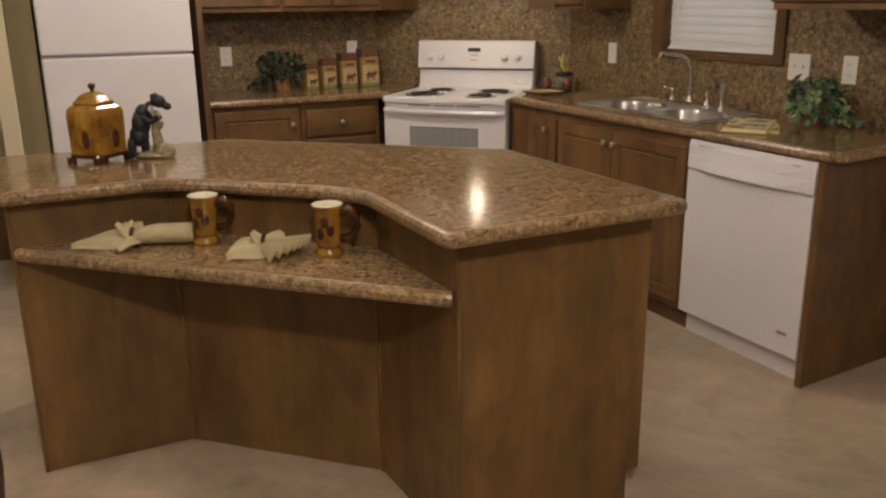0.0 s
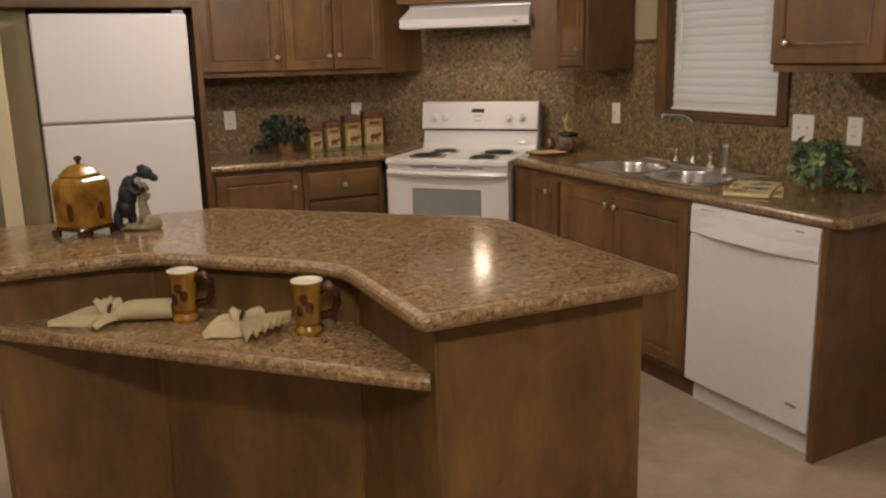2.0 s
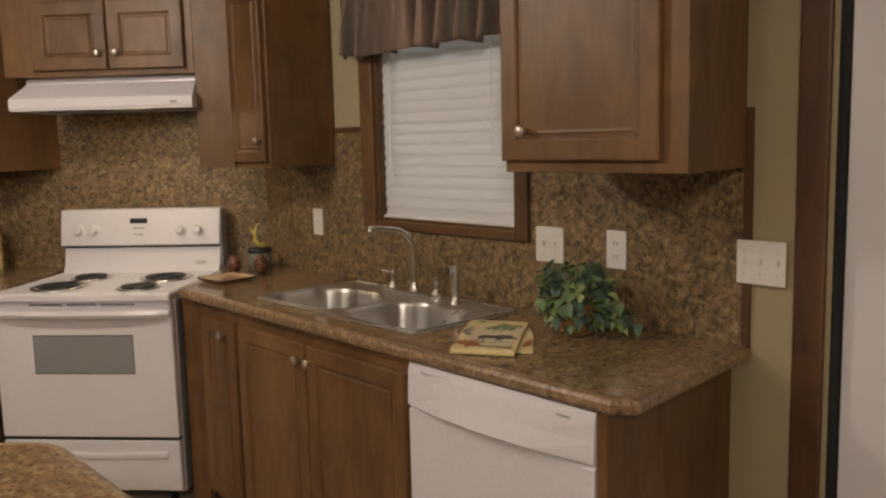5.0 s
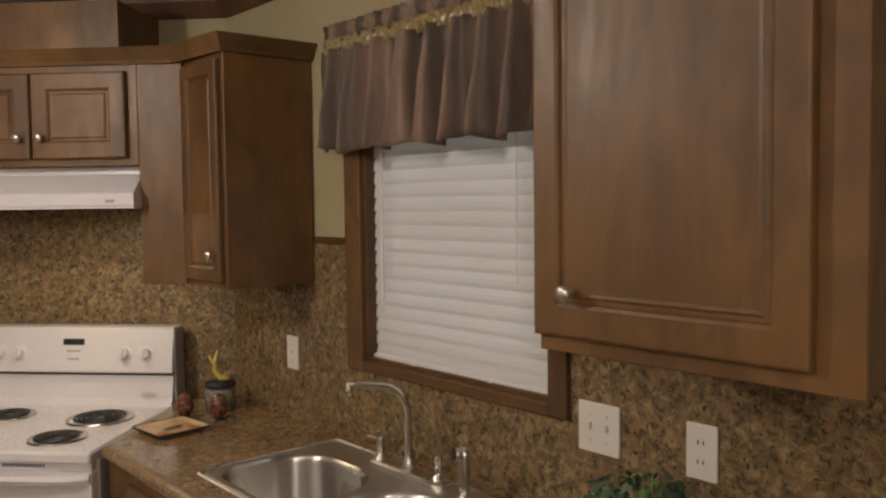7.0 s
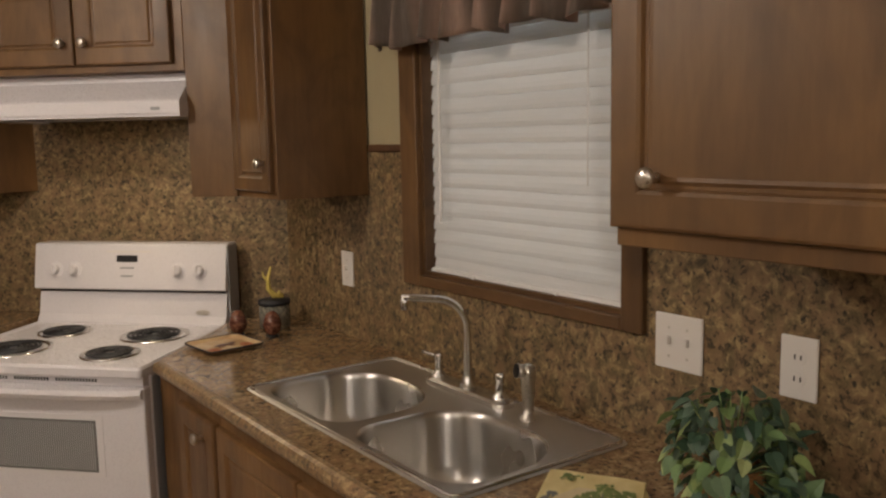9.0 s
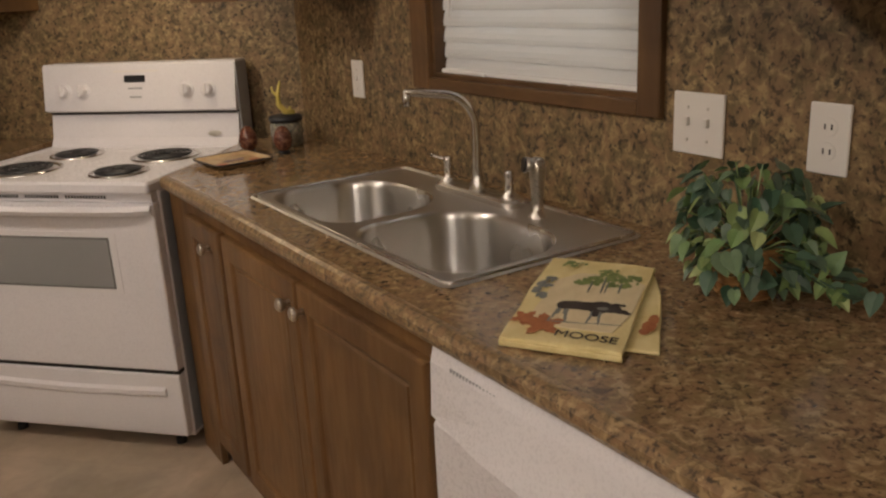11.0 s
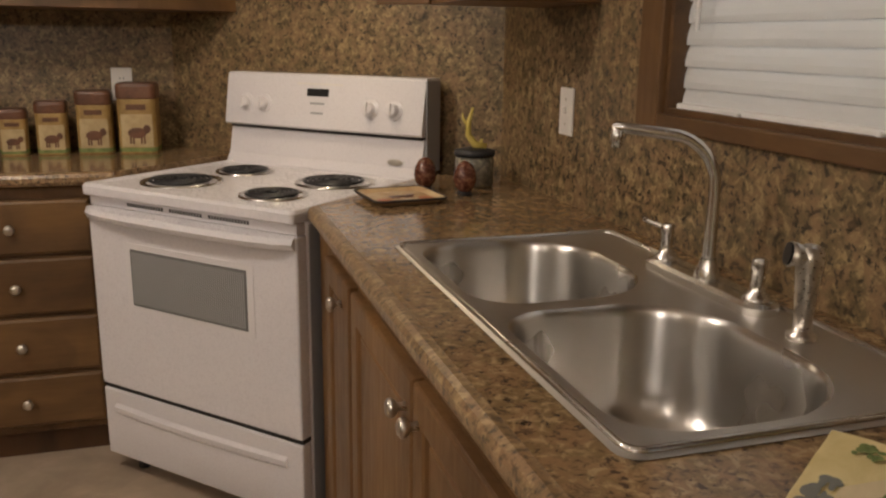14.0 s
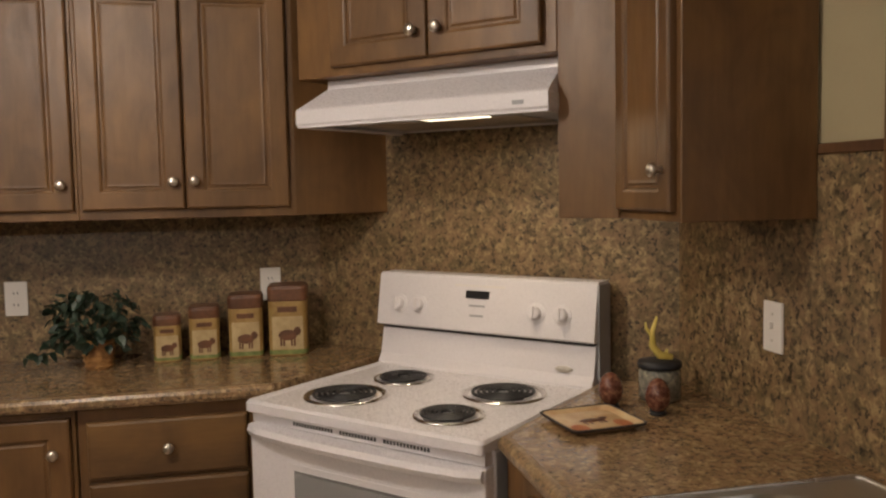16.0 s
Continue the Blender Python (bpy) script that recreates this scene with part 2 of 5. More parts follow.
CAN_YELLOW = blotchy("canister_yellow", [(0.3, (0.26, 0.155, 0.045)), (0.7, (0.42, 0.28, 0.10))], 25, 0.45)
CAN_CREAM = blotchy("canister_label_cream", [(0.3, (0.40, 0.29, 0.14)), (0.7, (0.55, 0.43, 0.24))], 30, 0.5)
CAN_LID = blotchy("canister_lid_brown", [(0.3, (0.075, 0.03, 0.014)), (0.7, (0.17, 0.07, 0.032))], 25, 0.45)
INK = paint("dark_print", (0.035, 0.025, 0.02), 0.6, 0.3)
RED_PRINT = blotchy("rust_print", [(0.3, (0.30, 0.09, 0.035)), (0.7, (0.45, 0.17, 0.06))], 40, 0.7)
GREEN_PRINT = blotchy("green_print", [(0.3, (0.10, 0.14, 0.04)), (0.7, (0.25, 0.30, 0.10))], 60, 0.8)
GREY_PRINT = paint("grey_print", (0.20, 0.20, 0.18), 0.8, 0.2)
TOWEL = blotchy("towel_yellow", [(0.3, (0.66, 0.53, 0.23)), (0.7, (0.79, 0.67, 0.36))], 20, 0.9)
TOWEL_TAN = blotchy("towel_tan", [(0.3, (0.64, 0.52, 0.32)), (0.7, (0.75, 0.63, 0.41))], 20, 0.9)
PLATE_TAN = blotchy("plate_tan_glaze", [(0.3, (0.48, 0.30, 0.15)), (0.6, (0.62, 0.45, 0.25)), (0.8, (0.66, 0.52, 0.33))], 18, 0.25)
EGG = blotchy("mottled_egg", [(0.35, (0.07, 0.022, 0.014)), (0.55, (0.16, 0.06, 0.036)), (0.75, (0.30, 0.16, 0.08))], 90, 0.2)
ANTLER = blotchy("antler_yellow", [(0.3, (0.55, 0.42, 0.08)), (0.7, (0.70, 0.58, 0.16))], 25, 0.5)
CHAIR_WOOD = wood("chair_wood", (0.02, 0.010, 0.006), (0.04, 0.018, 0.010), (0.06, 0.026, 0.014), 0.35)


def floor_material():
    """Sheet vinyl printed with cloudy stone tiles."""
    m, nt, b = material("floor_vinyl")
    v = coords(nt, world_space=True)
    cloud = tex_noise(nt, v, 1.5, 4, 0.55, 0.9)
    a = tex_noise(nt, v, 3.6, 5, 0.6, 0.8)
    c = tex_noise(nt, v, 14, 5, 0.65, 0.6)
    col = ramp(nt, a, [(0.3, (0.375, 0.298, 0.222)), (0.55, (0.475, 0.378, 0.285)), (0.75, (0.57, 0.466, 0.365))])
    col = mixc(nt, 0.75, col, ramp(nt, cloud, [(0.36, (0.80, 0.83, 0.80)), (0.5, (0.97, 0.96, 0.94)), (0.64, (1.10, 1.06, 1.03))]), "MULTIPLY")
    col = mixc(nt, 0.6, col, ramp(nt, c, [(0.3, (0.86, 0.85, 0.83)), (0.7, (1.06, 1.05, 1.04))]), "MULTIPLY")
    tile = nt.nodes.new("ShaderNodeTexBrick")
    tile.offset = 0.0
    tile.inputs["Scale"].default_value = 1.0
    tile.inputs["Brick Width"].default_value = 0.42
    tile.inputs["Row Height"].default_value = 0.42
    tile.inputs["Mortar Size"].default_value = 0.006
    tile.inputs["Mortar Smooth"].default_value = 0.7
    tile.inputs["Color1"].default_value = (1.06, 1.05, 1.03, 1)
    tile.inputs["Color2"].default_value = (0.93, 0.94, 0.94, 1)
    tile.inputs["Mortar"].default_value = (0.95, 0.94, 0.93, 1)
    nt.links.new(coords(nt, rot=(0, 0, radians(45)), world_space=True), tile.inputs["Vector"])
    col = mixc(nt, 0.6, col, tile.outputs["Color"], "MULTIPLY")
    nt.links.new(col, b.inputs["Base Color"])
    nt.links.new(ramp(nt, c, [(0.3, (0.44,) * 3), (0.7, (0.34,) * 3)]), b.inputs["Roughness"])
    bump(nt, b, c, 0.08, 0.001)
    return m


FLOOR = floor_material()


def glass_material():
    m, nt, b = material("window_glass")
    b.inputs["Base Color"].default_value = (0.95, 0.98, 1, 1)
    b.inputs["Roughness"].default_value = 0.02
    b.inputs["Transmission Weight"].default_value = 1.0
    b.inputs["IOR"].default_value = 1.45
    return m


GLASS = glass_material()


def emit_material(name, color, strength):
    m, nt, b = material(name)
    b.inputs["Base Color"].default_value = (*color, 1)
    b.inputs["Emission Color"].default_value = (*color, 1)
    b.inputs["Emission Strength"].default_value = strength
    return m


LAMP_GLOBE = emit_material("lamp_diffuser", (1.0, 0.85, 0.68), 3.0)
HOOD_LENS = emit_material("hood_lamp_lens", (1.0, 0.84, 0.6), 2.2)
OUTSIDE_WINDOW = emit_material("outside_daylight_window", (0.82, 0.84, 0.86), 1.9)
OUTSIDE = emit_material("outside_daylight", (0.42, 0.68, 0.92), 0.8)

# ---- mesh helpers ----


def part(name, bm, mat, parent=None, label="", smooth=False):
    me = bpy.data.meshes.new(name)
    bmesh.ops.recalc_face_normals(bm, faces=bm.faces[:])
    if smooth:
        for f in bm.faces:
            f.smooth = True
    bm.to_mesh(me)
    bm.free()
    for q in mat if isinstance(mat, (list, tuple)) else [mat]:
        me.materials.append(q)
    ob = new(name, me)
    if parent:
        ob.parent = parent
    if label:
        tagged(ob, label)
    return ob


def thing(name, m, label, category, group=""):
    ob = new(name)
    ob.empty_display_size = 0.05
    ob.matrix_world = m
    return tagged(ob, label, category, group)


def structure(name, bm, mat, label="", smooth=False):
    return tagged(part(name, bm, mat, None, "", smooth), label, kind="structure")


def box(x0, x1, y0, y1, z0, z1, bevel=0.0, seg=2, bm=None):
    own = bmesh.new()
    vs = [own.verts.new((x, y, z)) for z in (z0, z1) for x, y in ((x0, y0), (x1, y0), (x1, y1), (x0, y1))]
    for f in ((3, 2, 1, 0), (4, 5, 6, 7), (0, 1, 5, 4), (1, 2, 6, 5), (2, 3, 7, 6), (3, 0, 4, 7)):
        own.faces.new([vs[i] for i in f])
    if bevel:
        bmesh.ops.bevel(own, geom=own.edges[:], offset=bevel, segments=seg, affect="EDGES", profile=0.5)
    return join(bm, own)


def join(bm, own):
    if bm is None:
        return own
    me = bpy.data.meshes.new("tmp")
    own.to_mesh(me)
    own.free()
    bm.from_mesh(me)
    bpy.data.meshes.remove(me)
    return bm


def prism(poly, z0, z1, bevel=0.0, seg=2, bm=None):
    own = bmesh.new()
    lo = [own.verts.new((x, y, z0)) for x, y in poly]
    hi = [own.verts.new((x, y, z1)) for x, y in poly]
    n = len(poly)
    own.faces.new(lo[::-1])
    own.faces.new(hi)
    for i in range(n):
        own.faces.new((lo[i], lo[(i + 1) % n], hi[(i + 1) % n], hi[i]))
    bmesh.ops.recalc_face_normals(own, faces=own.faces[:])
    if bevel:
        bmesh.ops.bevel(own, geom=own.edges[:], offset=bevel, segments=seg, affect="EDGES", profile=0.5)
    return join(bm, own)


def lathe(profile, seg=24, bm=None, cx=0, cy=0, squash=1.0):
    """Turned shape from (radius, z) pairs."""
    own = bmesh.new()
    rings = []
    for r, z in profile:
        if r < 1e-5:
            rings.append([own.verts.new((cx, cy, z))])
        else:
            rings.append([own.verts.new((cx + r * math.cos(2 * math.pi * i / seg), cy + squash * r * math.sin(2 * math.pi * i / seg), z)) for i in range(seg)])
    for a, b in zip(rings, rings[1:]):
        for i in range(seg):
            j = (i + 1) % seg
            if len(a) == 1 and len(b) == 1:
                continue
            if len(a) == 1:
                own.faces.new((a[0], b[i], b[j]))
            elif len(b) == 1:
                own.faces.new((a[i], a[j], b[0]))
            else:
                own.faces.new((a[i], a[j], b[j], b[i]))
    return join(bm, own)


def tube(points, radius, seg=10, bm=None, caps=True):
    own = bmesh.new()
    pts = [Vector(p) for p in points]
    rad = radius if isinstance(radius, (list, tuple)) else [radius] * len(pts)
    rings, up = [], Vector((0.12, 0.31, 0.94)).normalized()
    for i, p in enumerate(pts):
        d = (pts[min(i + 1, len(pts) - 1)] - pts[max(i - 1, 0)]).normalized()
        side = d.cross(up)
        if side.length < 0.05:
            side = d.cross(Vector((1, 0, 0)))
        side.normalize()
        top = side.cross(d)
        rings.append([own.verts.new(p + rad[i] * (math.cos(2 * math.pi * k / seg) * side + math.sin(2 * math.pi * k / seg) * top)) for k in range(seg)])
    for a, b in zip(rings, rings[1:]):
        for k in range(seg):
            own.faces.new((a[k], a[(k + 1) % seg], b[(k + 1) % seg], b[k]))
    if caps:
        own.faces.new(rings[0][::-1])
        own.faces.new(rings[-1])
    return join(bm, own)


def sweep(path, profile, bm=None, closed=False):
    """Runs a profile of (out, z) along a flat path; out is to the path's right."""
    own = bmesh.new()
    P = [Vector(p) for p in path]
    n = len(P)
    rings = []
    for i, p in enumerate(P):
        dirs = []
        if i > 0 or closed:
            dirs.append((p - P[i - 1]).normalized())
        if i < n - 1 or closed:
            dirs.append((P[(i + 1) % n] - p).normalized())
        nr = [Vector((d.y, -d.x)) for d in dirs]
        nn = sum(nr, Vector((0, 0))).normalized()
        nn /= max(0.3, nn.dot(nr[0]))
        rings.append([own.verts.new((p.x + nn.x * o, p.y + nn.y * o, z)) for o, z in profile])
    pairs = list(zip(rings, rings[1:])) + ([(rings[-1], rings[0])] if closed else [])
    m = len(profile)
    for a, b in pairs:
        for k in range(m):
            own.faces.new((a[k], a[(k + 1) % m], b[(k + 1) % m], b[k]))
    if not closed:
        own.faces.new(rings[0])
        own.faces.new(rings[-1][::-1])
    return join(bm, own)


def rounded(x0, x1, y0, y1, r, seg=6):
    """Outline of a rectangle with rounded corners, counter-clockwise; r: one radius or four (from x0,y0 on)."""
    rs = r if isinstance(r, (list, tuple)) else [r] * 4
    out = []
    for (cx, cy, a0), q in zip(((x0, y0, 180), (x1, y0, 270), (x1, y1, 0), (x0, y1, 90)), rs):
        ox = cx + q if cx == x0 else cx - q
        oy = cy + q if cy == y0 else cy - q
        for i in range(seg + 1):
            a = radians(a0 + 90 * i / seg)
            out.append((ox + q * math.cos(a), oy + q * math.sin(a)))
    return out


def loft(loops, bm=None, cap_first=False, cap_last=True):
    own = bmesh.new()
    rings = [[own.verts.new(p) for p in lp] for lp in loops]
    n = len(rings[0])
    for a, b in zip(rings, rings[1:]):
        for k in range(n):
            own.faces.new((a[k], a[(k + 1) % n], b[(k + 1) % n], b[k]))
    if cap_first:
        own.faces.new(rings[0][::-1])
    if cap_last:
        own.faces.new(rings[-1])
    return join(bm, own)


def filled(loops, z, bm=None):
    """A flat face at height z with outer loop and holes."""
    own = bmesh.new()
    for lp in loops:
        vs = [own.verts.new((x, y, z)) for x, y in lp]
        for i in range(len(vs)):
            own.edges.new((vs[i], vs[(i + 1) % len(vs)]))
    bmesh.ops.triangle_fill(own, use_beauty=True, edges=own.edges[:])
    return join(bm, own)


def blob(rx, ry, rz, center=(0, 0, 0), bm=None, seg=14, rot=None):
    own = bmesh.new()
    bmesh.ops.create_uvsphere(own, u_segments=seg, v_segments=max(6, seg // 2 + 1), radius=1)
    m = Matrix.Translation(center) @ (rot or Matrix()) @ Matrix.Diagonal((rx, ry, rz, 1))
    bmesh.ops.transform(own, matrix=m, verts=own.verts[:])
    return join(bm, own)


def moved(bm, m):
    bmesh.ops.transform(bm, matrix=m, verts=bm.verts[:])
    return bm

# ---- structure ----
YL = 3.845          # inner face of the wall with the canisters
DS = 2.92          # x + y on the face of the slanted wall behind the stove
X0, Y0 = -6.2, -4.6  # far sides of the room, behind the camera
T = 0.12
CTR = 0.915        # height of the worktops

structure("floor", prism([(X0 - T, Y0 - T), (T, Y0 - T), (T, YL + T), (X0 - T, YL + T)], -0.06, 0.0), FLOOR, "mottled beige vinyl floor")
structure("ceiling", prism([(X0 - T, Y0 - T), (T, Y0 - T), (T, YL + T), (X0 - T, YL + T)], CEIL, CEIL + 0.08), CEILING, "off-white textured ceiling")

# window wall (x = 0), with openings for the window and the outer door
WY0, WY1, WZ0, WZ1 = 1.268, 2.035, 1.172, 2.02      # window opening
DY0, DY1, DZ1 = -0.70, 0.215, 2.04                 # outer door opening
bm = bmesh.new()
for y0, y1, z0, z1 in ((WY1, YL + T, 0, CEIL), (DY1, WY0, 0, CEIL), (Y0 - T, DY0, 0, CEIL), (WY0, WY1, 0, WZ0), (WY0, WY1, WZ1, CEIL), (DY0, DY1, DZ1, CEIL)):
    box(0, T, y0, y1, z0, z1, bm=bm)
structure("wall_window", bm, WALL, "tan painted kitchen wall with a window")
bm = bmesh.new()
FX0, FX1 = -4.135, -3.375                            # inner door opening in the far wall
for x0, x1, z0, z1 in ((FX1, 0, 0, CEIL), (X0 - T, FX0, 0, CEIL), (FX0, FX1, 2.03, CEIL)):
    box(x0, x1, YL, YL + T, z0, z1, bm=bm)
structure("wall_far", bm, WALL, "tan painted kitchen wall behind the cabinets")
structure("wall_stove", prism([(0, DS), (0, YL), (DS - YL, YL)], 0, CEIL), WALL, "slanted tan corner wall behind the stove")
structure("wall_left", box(X0 - T, X0, Y0 - T, YL + T, 0, CEIL), WALL, "plain tan wall")
structure("wall_back", box(X0 - T, T, Y0 - T, Y0, 0, CEIL), WALL, "plain tan wall")
structure("wall_return", box(-3.157, -3.03, 3.30, 3.34, 0, 1.764, 0.003), WALL, "painted wall strip beside the refrigerator")
# paler than the other walls to stand for its well-lit end
structure("wall_stub", box(-3.243, -3.158, 3.18, YL, 0, CEIL, 0.004), WALL_LIT, "painted stub wall beside the refrigerator alcove")

# crown moulding under the ceiling
crown = [(0.0, CEIL - 0.075), (0.012, CEIL - 0.075), (0.05, CEIL - 0.02), (0.05, CEIL - 0.002), (0.0, CEIL - 0.002)]
structure("trim_crown", sweep([(-3.157, YL - 0.003), (DS - YL, YL - 0.003), (-0.003, DS - 0.002), (-0.003, Y0)], crown), TRIM, "dark wooden crown moulding")

# backsplash sheets of speckled laminate
S_TOP = 1.526
bm = bmesh.new()
TY0, TY1 = 1.208, 2.117     # outer edges of the window trim
box(-0.006, -0.0005, TY1, DS - 0.004, 0.90, S_TOP, bm=bm)
box(-0.006, -0.0005, 0.44, TY0, 0.90, S_TOP, bm=bm)
box(-0.006, -0.0005, TY0, TY1, 0.90, 1.14, bm=bm)
structure("backsplash_window", bm, SPLASH, "brown speckled laminate backsplash under the window")
structure("backsplash_far", box(-2.2, DS - YL - 0.005, YL - 0.006, YL - 0.0005, 0.86, S_TOP), SPLASH, "brown speckled laminate backsplash")
q = 0.006
structure("backsplash_stove", prism([(-0.0005, DS - 0.001), (DS - YL, YL - 0.0015), (DS - YL - q, YL - q), (-q, DS - q)], 0.5, 1.80), SPLASH, "brown speckled laminate sheet behind the stove")
bm = box(-0.014, 0, 0.425, 0.447, 0.90, S_TOP + 0.022, 0.002)
box(-0.014, 0, 0.447, 0.52, S_TOP, S_TOP + 0.022, 0.002, bm=bm)
box(-0.014, 0, TY1, 2.315, S_TOP, S_TOP + 0.022, 0.002, bm=bm)
structure("trim_backsplash", bm, TRIM, "thin dark wooden edge trim of the backsplash")

# window trim
wt = thing("window_1", pose(0, 0, 0), "kitchen window in a dark wooden frame", "window")
wt["kind"] = "structure"
part("window_frame", box(-0.022, 0.0, WY1, TY1, 1.14, 2.10, 0.004), TRIM_UP, wt)
part("window_frame", box(-0.022, 0.0, TY0, WY0, 1.14, 2.10, 0.004), TRIM_UP, wt)
part("window_frame", box(-0.022, 0.0, WY0, WY1, 1.14, WZ0, 0.004), TRIM_Y, wt)
part("window_frame", box(-0.022, 0.0, WY0, WY1, WZ1, 2.10, 0.004), TRIM_Y, wt)
bm = bmesh.new()
for y0, y1, z0, z1 in ((WY0, WY0 + 0.012, WZ0, WZ1), (WY1 - 0.012, WY1, WZ0, WZ1), (WY0 + 0.012, WY1 - 0.012, WZ0, WZ0 + 0.012), (WY0 + 0.012, WY1 - 0.012, WZ1 - 0.012, WZ1)):
    box(-0.004, T, y0, y1, z0, z1, bm=bm)
part("window_reveal", bm, TRIM_Y, wt)
bm = bmesh.new()
for y0, y1, z0, z1 in ((WY0 + 0.012, WY0 + 0.05, WZ0 + 0.012, WZ1 - 0.012), (WY1 - 0.05, WY1 - 0.012, WZ0 + 0.012, WZ1 - 0.012), (WY0 + 0.05, WY1 - 0.05, WZ0 + 0.012, WZ0 + 0.05), (WY0 + 0.05, WY1 - 0.05, WZ1 - 0.05, WZ1 - 0.012), (WY0 + 0.05, WY1 - 0.05, 1.60, 1.635)):
    box(0.085, 0.105, y0, y1, z0, z1, bm=bm)
part("sash", bm, PLATE, wt, "white vinyl window sash")
g = part("pane", box(0.093, 0.097, WY0 + 0.05, WY1 - 0.05, WZ0 + 0.05, WZ1 - 0.05), GLASS, wt)
g.visible_shadow = False
tagged(part("backdrop_window", box(0.30, 0.32, 1.0, 2.4, 0.9, 2.3), OUTSIDE_WINDOW), "pale blue daylight outside", kind="structure")

# blind with slats
blind = thing("window_blind", pose(0.03, 0, 0), "white slatted blind lowered and closed in the window", "blind")
by0, by1 = WY0 + 0.018, WY1 - 0.018
part("headrail", box(-0.025, 0.03, by0, by1, WZ1 - 0.065, WZ1 - 0.013, 0.003), BLIND, blind)
n_slat = 19
zs0, zs1 = WZ0 + 0.035, WZ1 - 0.08
for i in range(n_slat):
    z = zs0 + (zs1 - zs0) * i / (n_slat - 1)
    own = bmesh.new()
    rows = []
    tilt = radians(77 + 1.5 * math.sin(i * 2.1))
    for k in range(5):
        u = (k / 4 - 0.5) * 0.051
        sag = 0.004 * (1 - (2 * k / 4 - 1) ** 2)
        px, pz = u * math.cos(tilt) - sag * math.sin(tilt), -u * math.sin(tilt) * -1 - sag * math.cos(tilt) * 0.2
        rows.append([(px, by0, z + pz), (px, by1, z + pz)])
    top = [[own.verts.new(p) for p in r] for r in rows]
    bot = [[own.verts.new((p[0] + 0.0025, p[1], p[2])) for p in r] for r in rows]
    for a, b in zip(top, top[1:]):
        own.faces.new((a[0], a[1], b[1], b[0]))
    for a, b in zip(bot, bot[1:]):
        own.faces.new((b[0], b[1], a[1], a[0]))
    for s in (0, 1):
        for j in range(4):
            own.faces.new((top[j][s], top[j + 1][s], bot[j + 1][s], bot[j][s]))
    own.faces.new((top[0][0], top[0][1], bot[0][1], bot[0][0]))
    own.faces.new((top[4][0], top[4][1], bot[4][1], bot[4][0]))
    part("slat", own, SLAT, blind)
part("bottom_rail", box(-0.02, 0.006, by0, by1, WZ0 + 0.004, WZ0 + 0.022, 0.004), BLIND, blind)
part("tilt_wand", tube([(-0.032, by1 - 0.07, WZ1 - 0.06), (-0.034, by1 - 0.072, 1.33)], 0.0045, 8), BLIND, blind)
part("lift_cord", tube([(-0.030, by0 + 0.10, WZ1 - 0.06), (-0.031, by0 + 0.10, 1.45)], 0.002, 6), BLIND, blind)
for k in (0.28, 0.72):
    part("cord_tassel", tube([(-0.024, by0 + (by1 - by0) * k, WZ0 + 0.018), (-0.028, by0 + (by1 - by0) * k + 0.01, WZ0 - 0.008)], [0.0045, 0.0065], 8), BLIND, blind)

# valance with folds on a rod
val = thing("valance", pose(0, 0, 0), "brown gathered fabric valance with a gold ruffled band", "curtain")
vy0, vy1, vz0, vz1 = 1.19, 2.12, 1.815, 2.115
def cloth(y0, y1, z0, z1, amp, fold, base_x, flare, ny=110, nz=12, drop=0.01):
    own = bmesh.new()
    grid = []
    for j in range(nz + 1):
        v = j / nz
        row = []
        for i in range(ny + 1):
            u = i / ny
            w = math.sin(2 * math.pi * fold * u + 0.9 * math.sin(5 * u) + 1.3 * v) + (0.25 + 0.5 * v) * math.sin(2 * math.pi * fold * 2.3 * u + 1 + 2 * noise.noise((u * 6, 0, 7)))
            a = amp * (1 - 0.55 * v)
            x = base_x - flare * (1 - v) - a * w - 0.012 * noise.noise((u * 9, v * 2, 3))
            zz = z0 + (z1 - z0) * v + drop * math.sin(2 * math.pi * fold * u * 0.5) * (1 - v)
            row.append(own.verts.new((x, y0 + (y1 - y0) * u, zz)))
        grid.append(row)
    for a, b in zip(grid, grid[1:]):
        for i in range(ny):
            own.faces.new((a[i], a[i + 1], b[i + 1], b[i]))
    bmesh.ops.solidify(own, geom=own.faces[:], thickness=0.002)
    return own
part("skirt", cloth(vy0 - 0.005, vy1 + 0.012, vz0 - 0.004, vz1, 0.034, 9, -0.085, 0.024, 190, 14, 0.011), FABRIC, val, smooth=True)
part("gold_band", cloth(vy0 - 0.003, vy1 + 0.003, vz1 - 0.012, vz1 + 0.034, 0.010, 26, -0.082, 0.0, 160, 4, 0.006), FABRIC_GOLD, val, "gold ruffled band", True)
part("top_ruffle", cloth(vy0 - 0.003, vy1 + 0.003, vz1 + 0.03, vz1 + 0.078, 0.016, 24, -0.075, -0.004, 160, 4, 0.012), FABRIC, val, smooth=True)
part("curtain_rod", tube([(-0.07, vy0 + 0.01, vz1 + 0.01), (-0.07, vy1 - 0.01, vz1 + 0.01)], 0.009), PLATE, val)
for yy in (vy0 + 0.006, vy1 - 0.006):
    part("side_return", box(-0.082, -0.003, yy - 0.002, yy + 0.002, vz0 + 0.01, vz1 + 0.05), FABRIC, val)

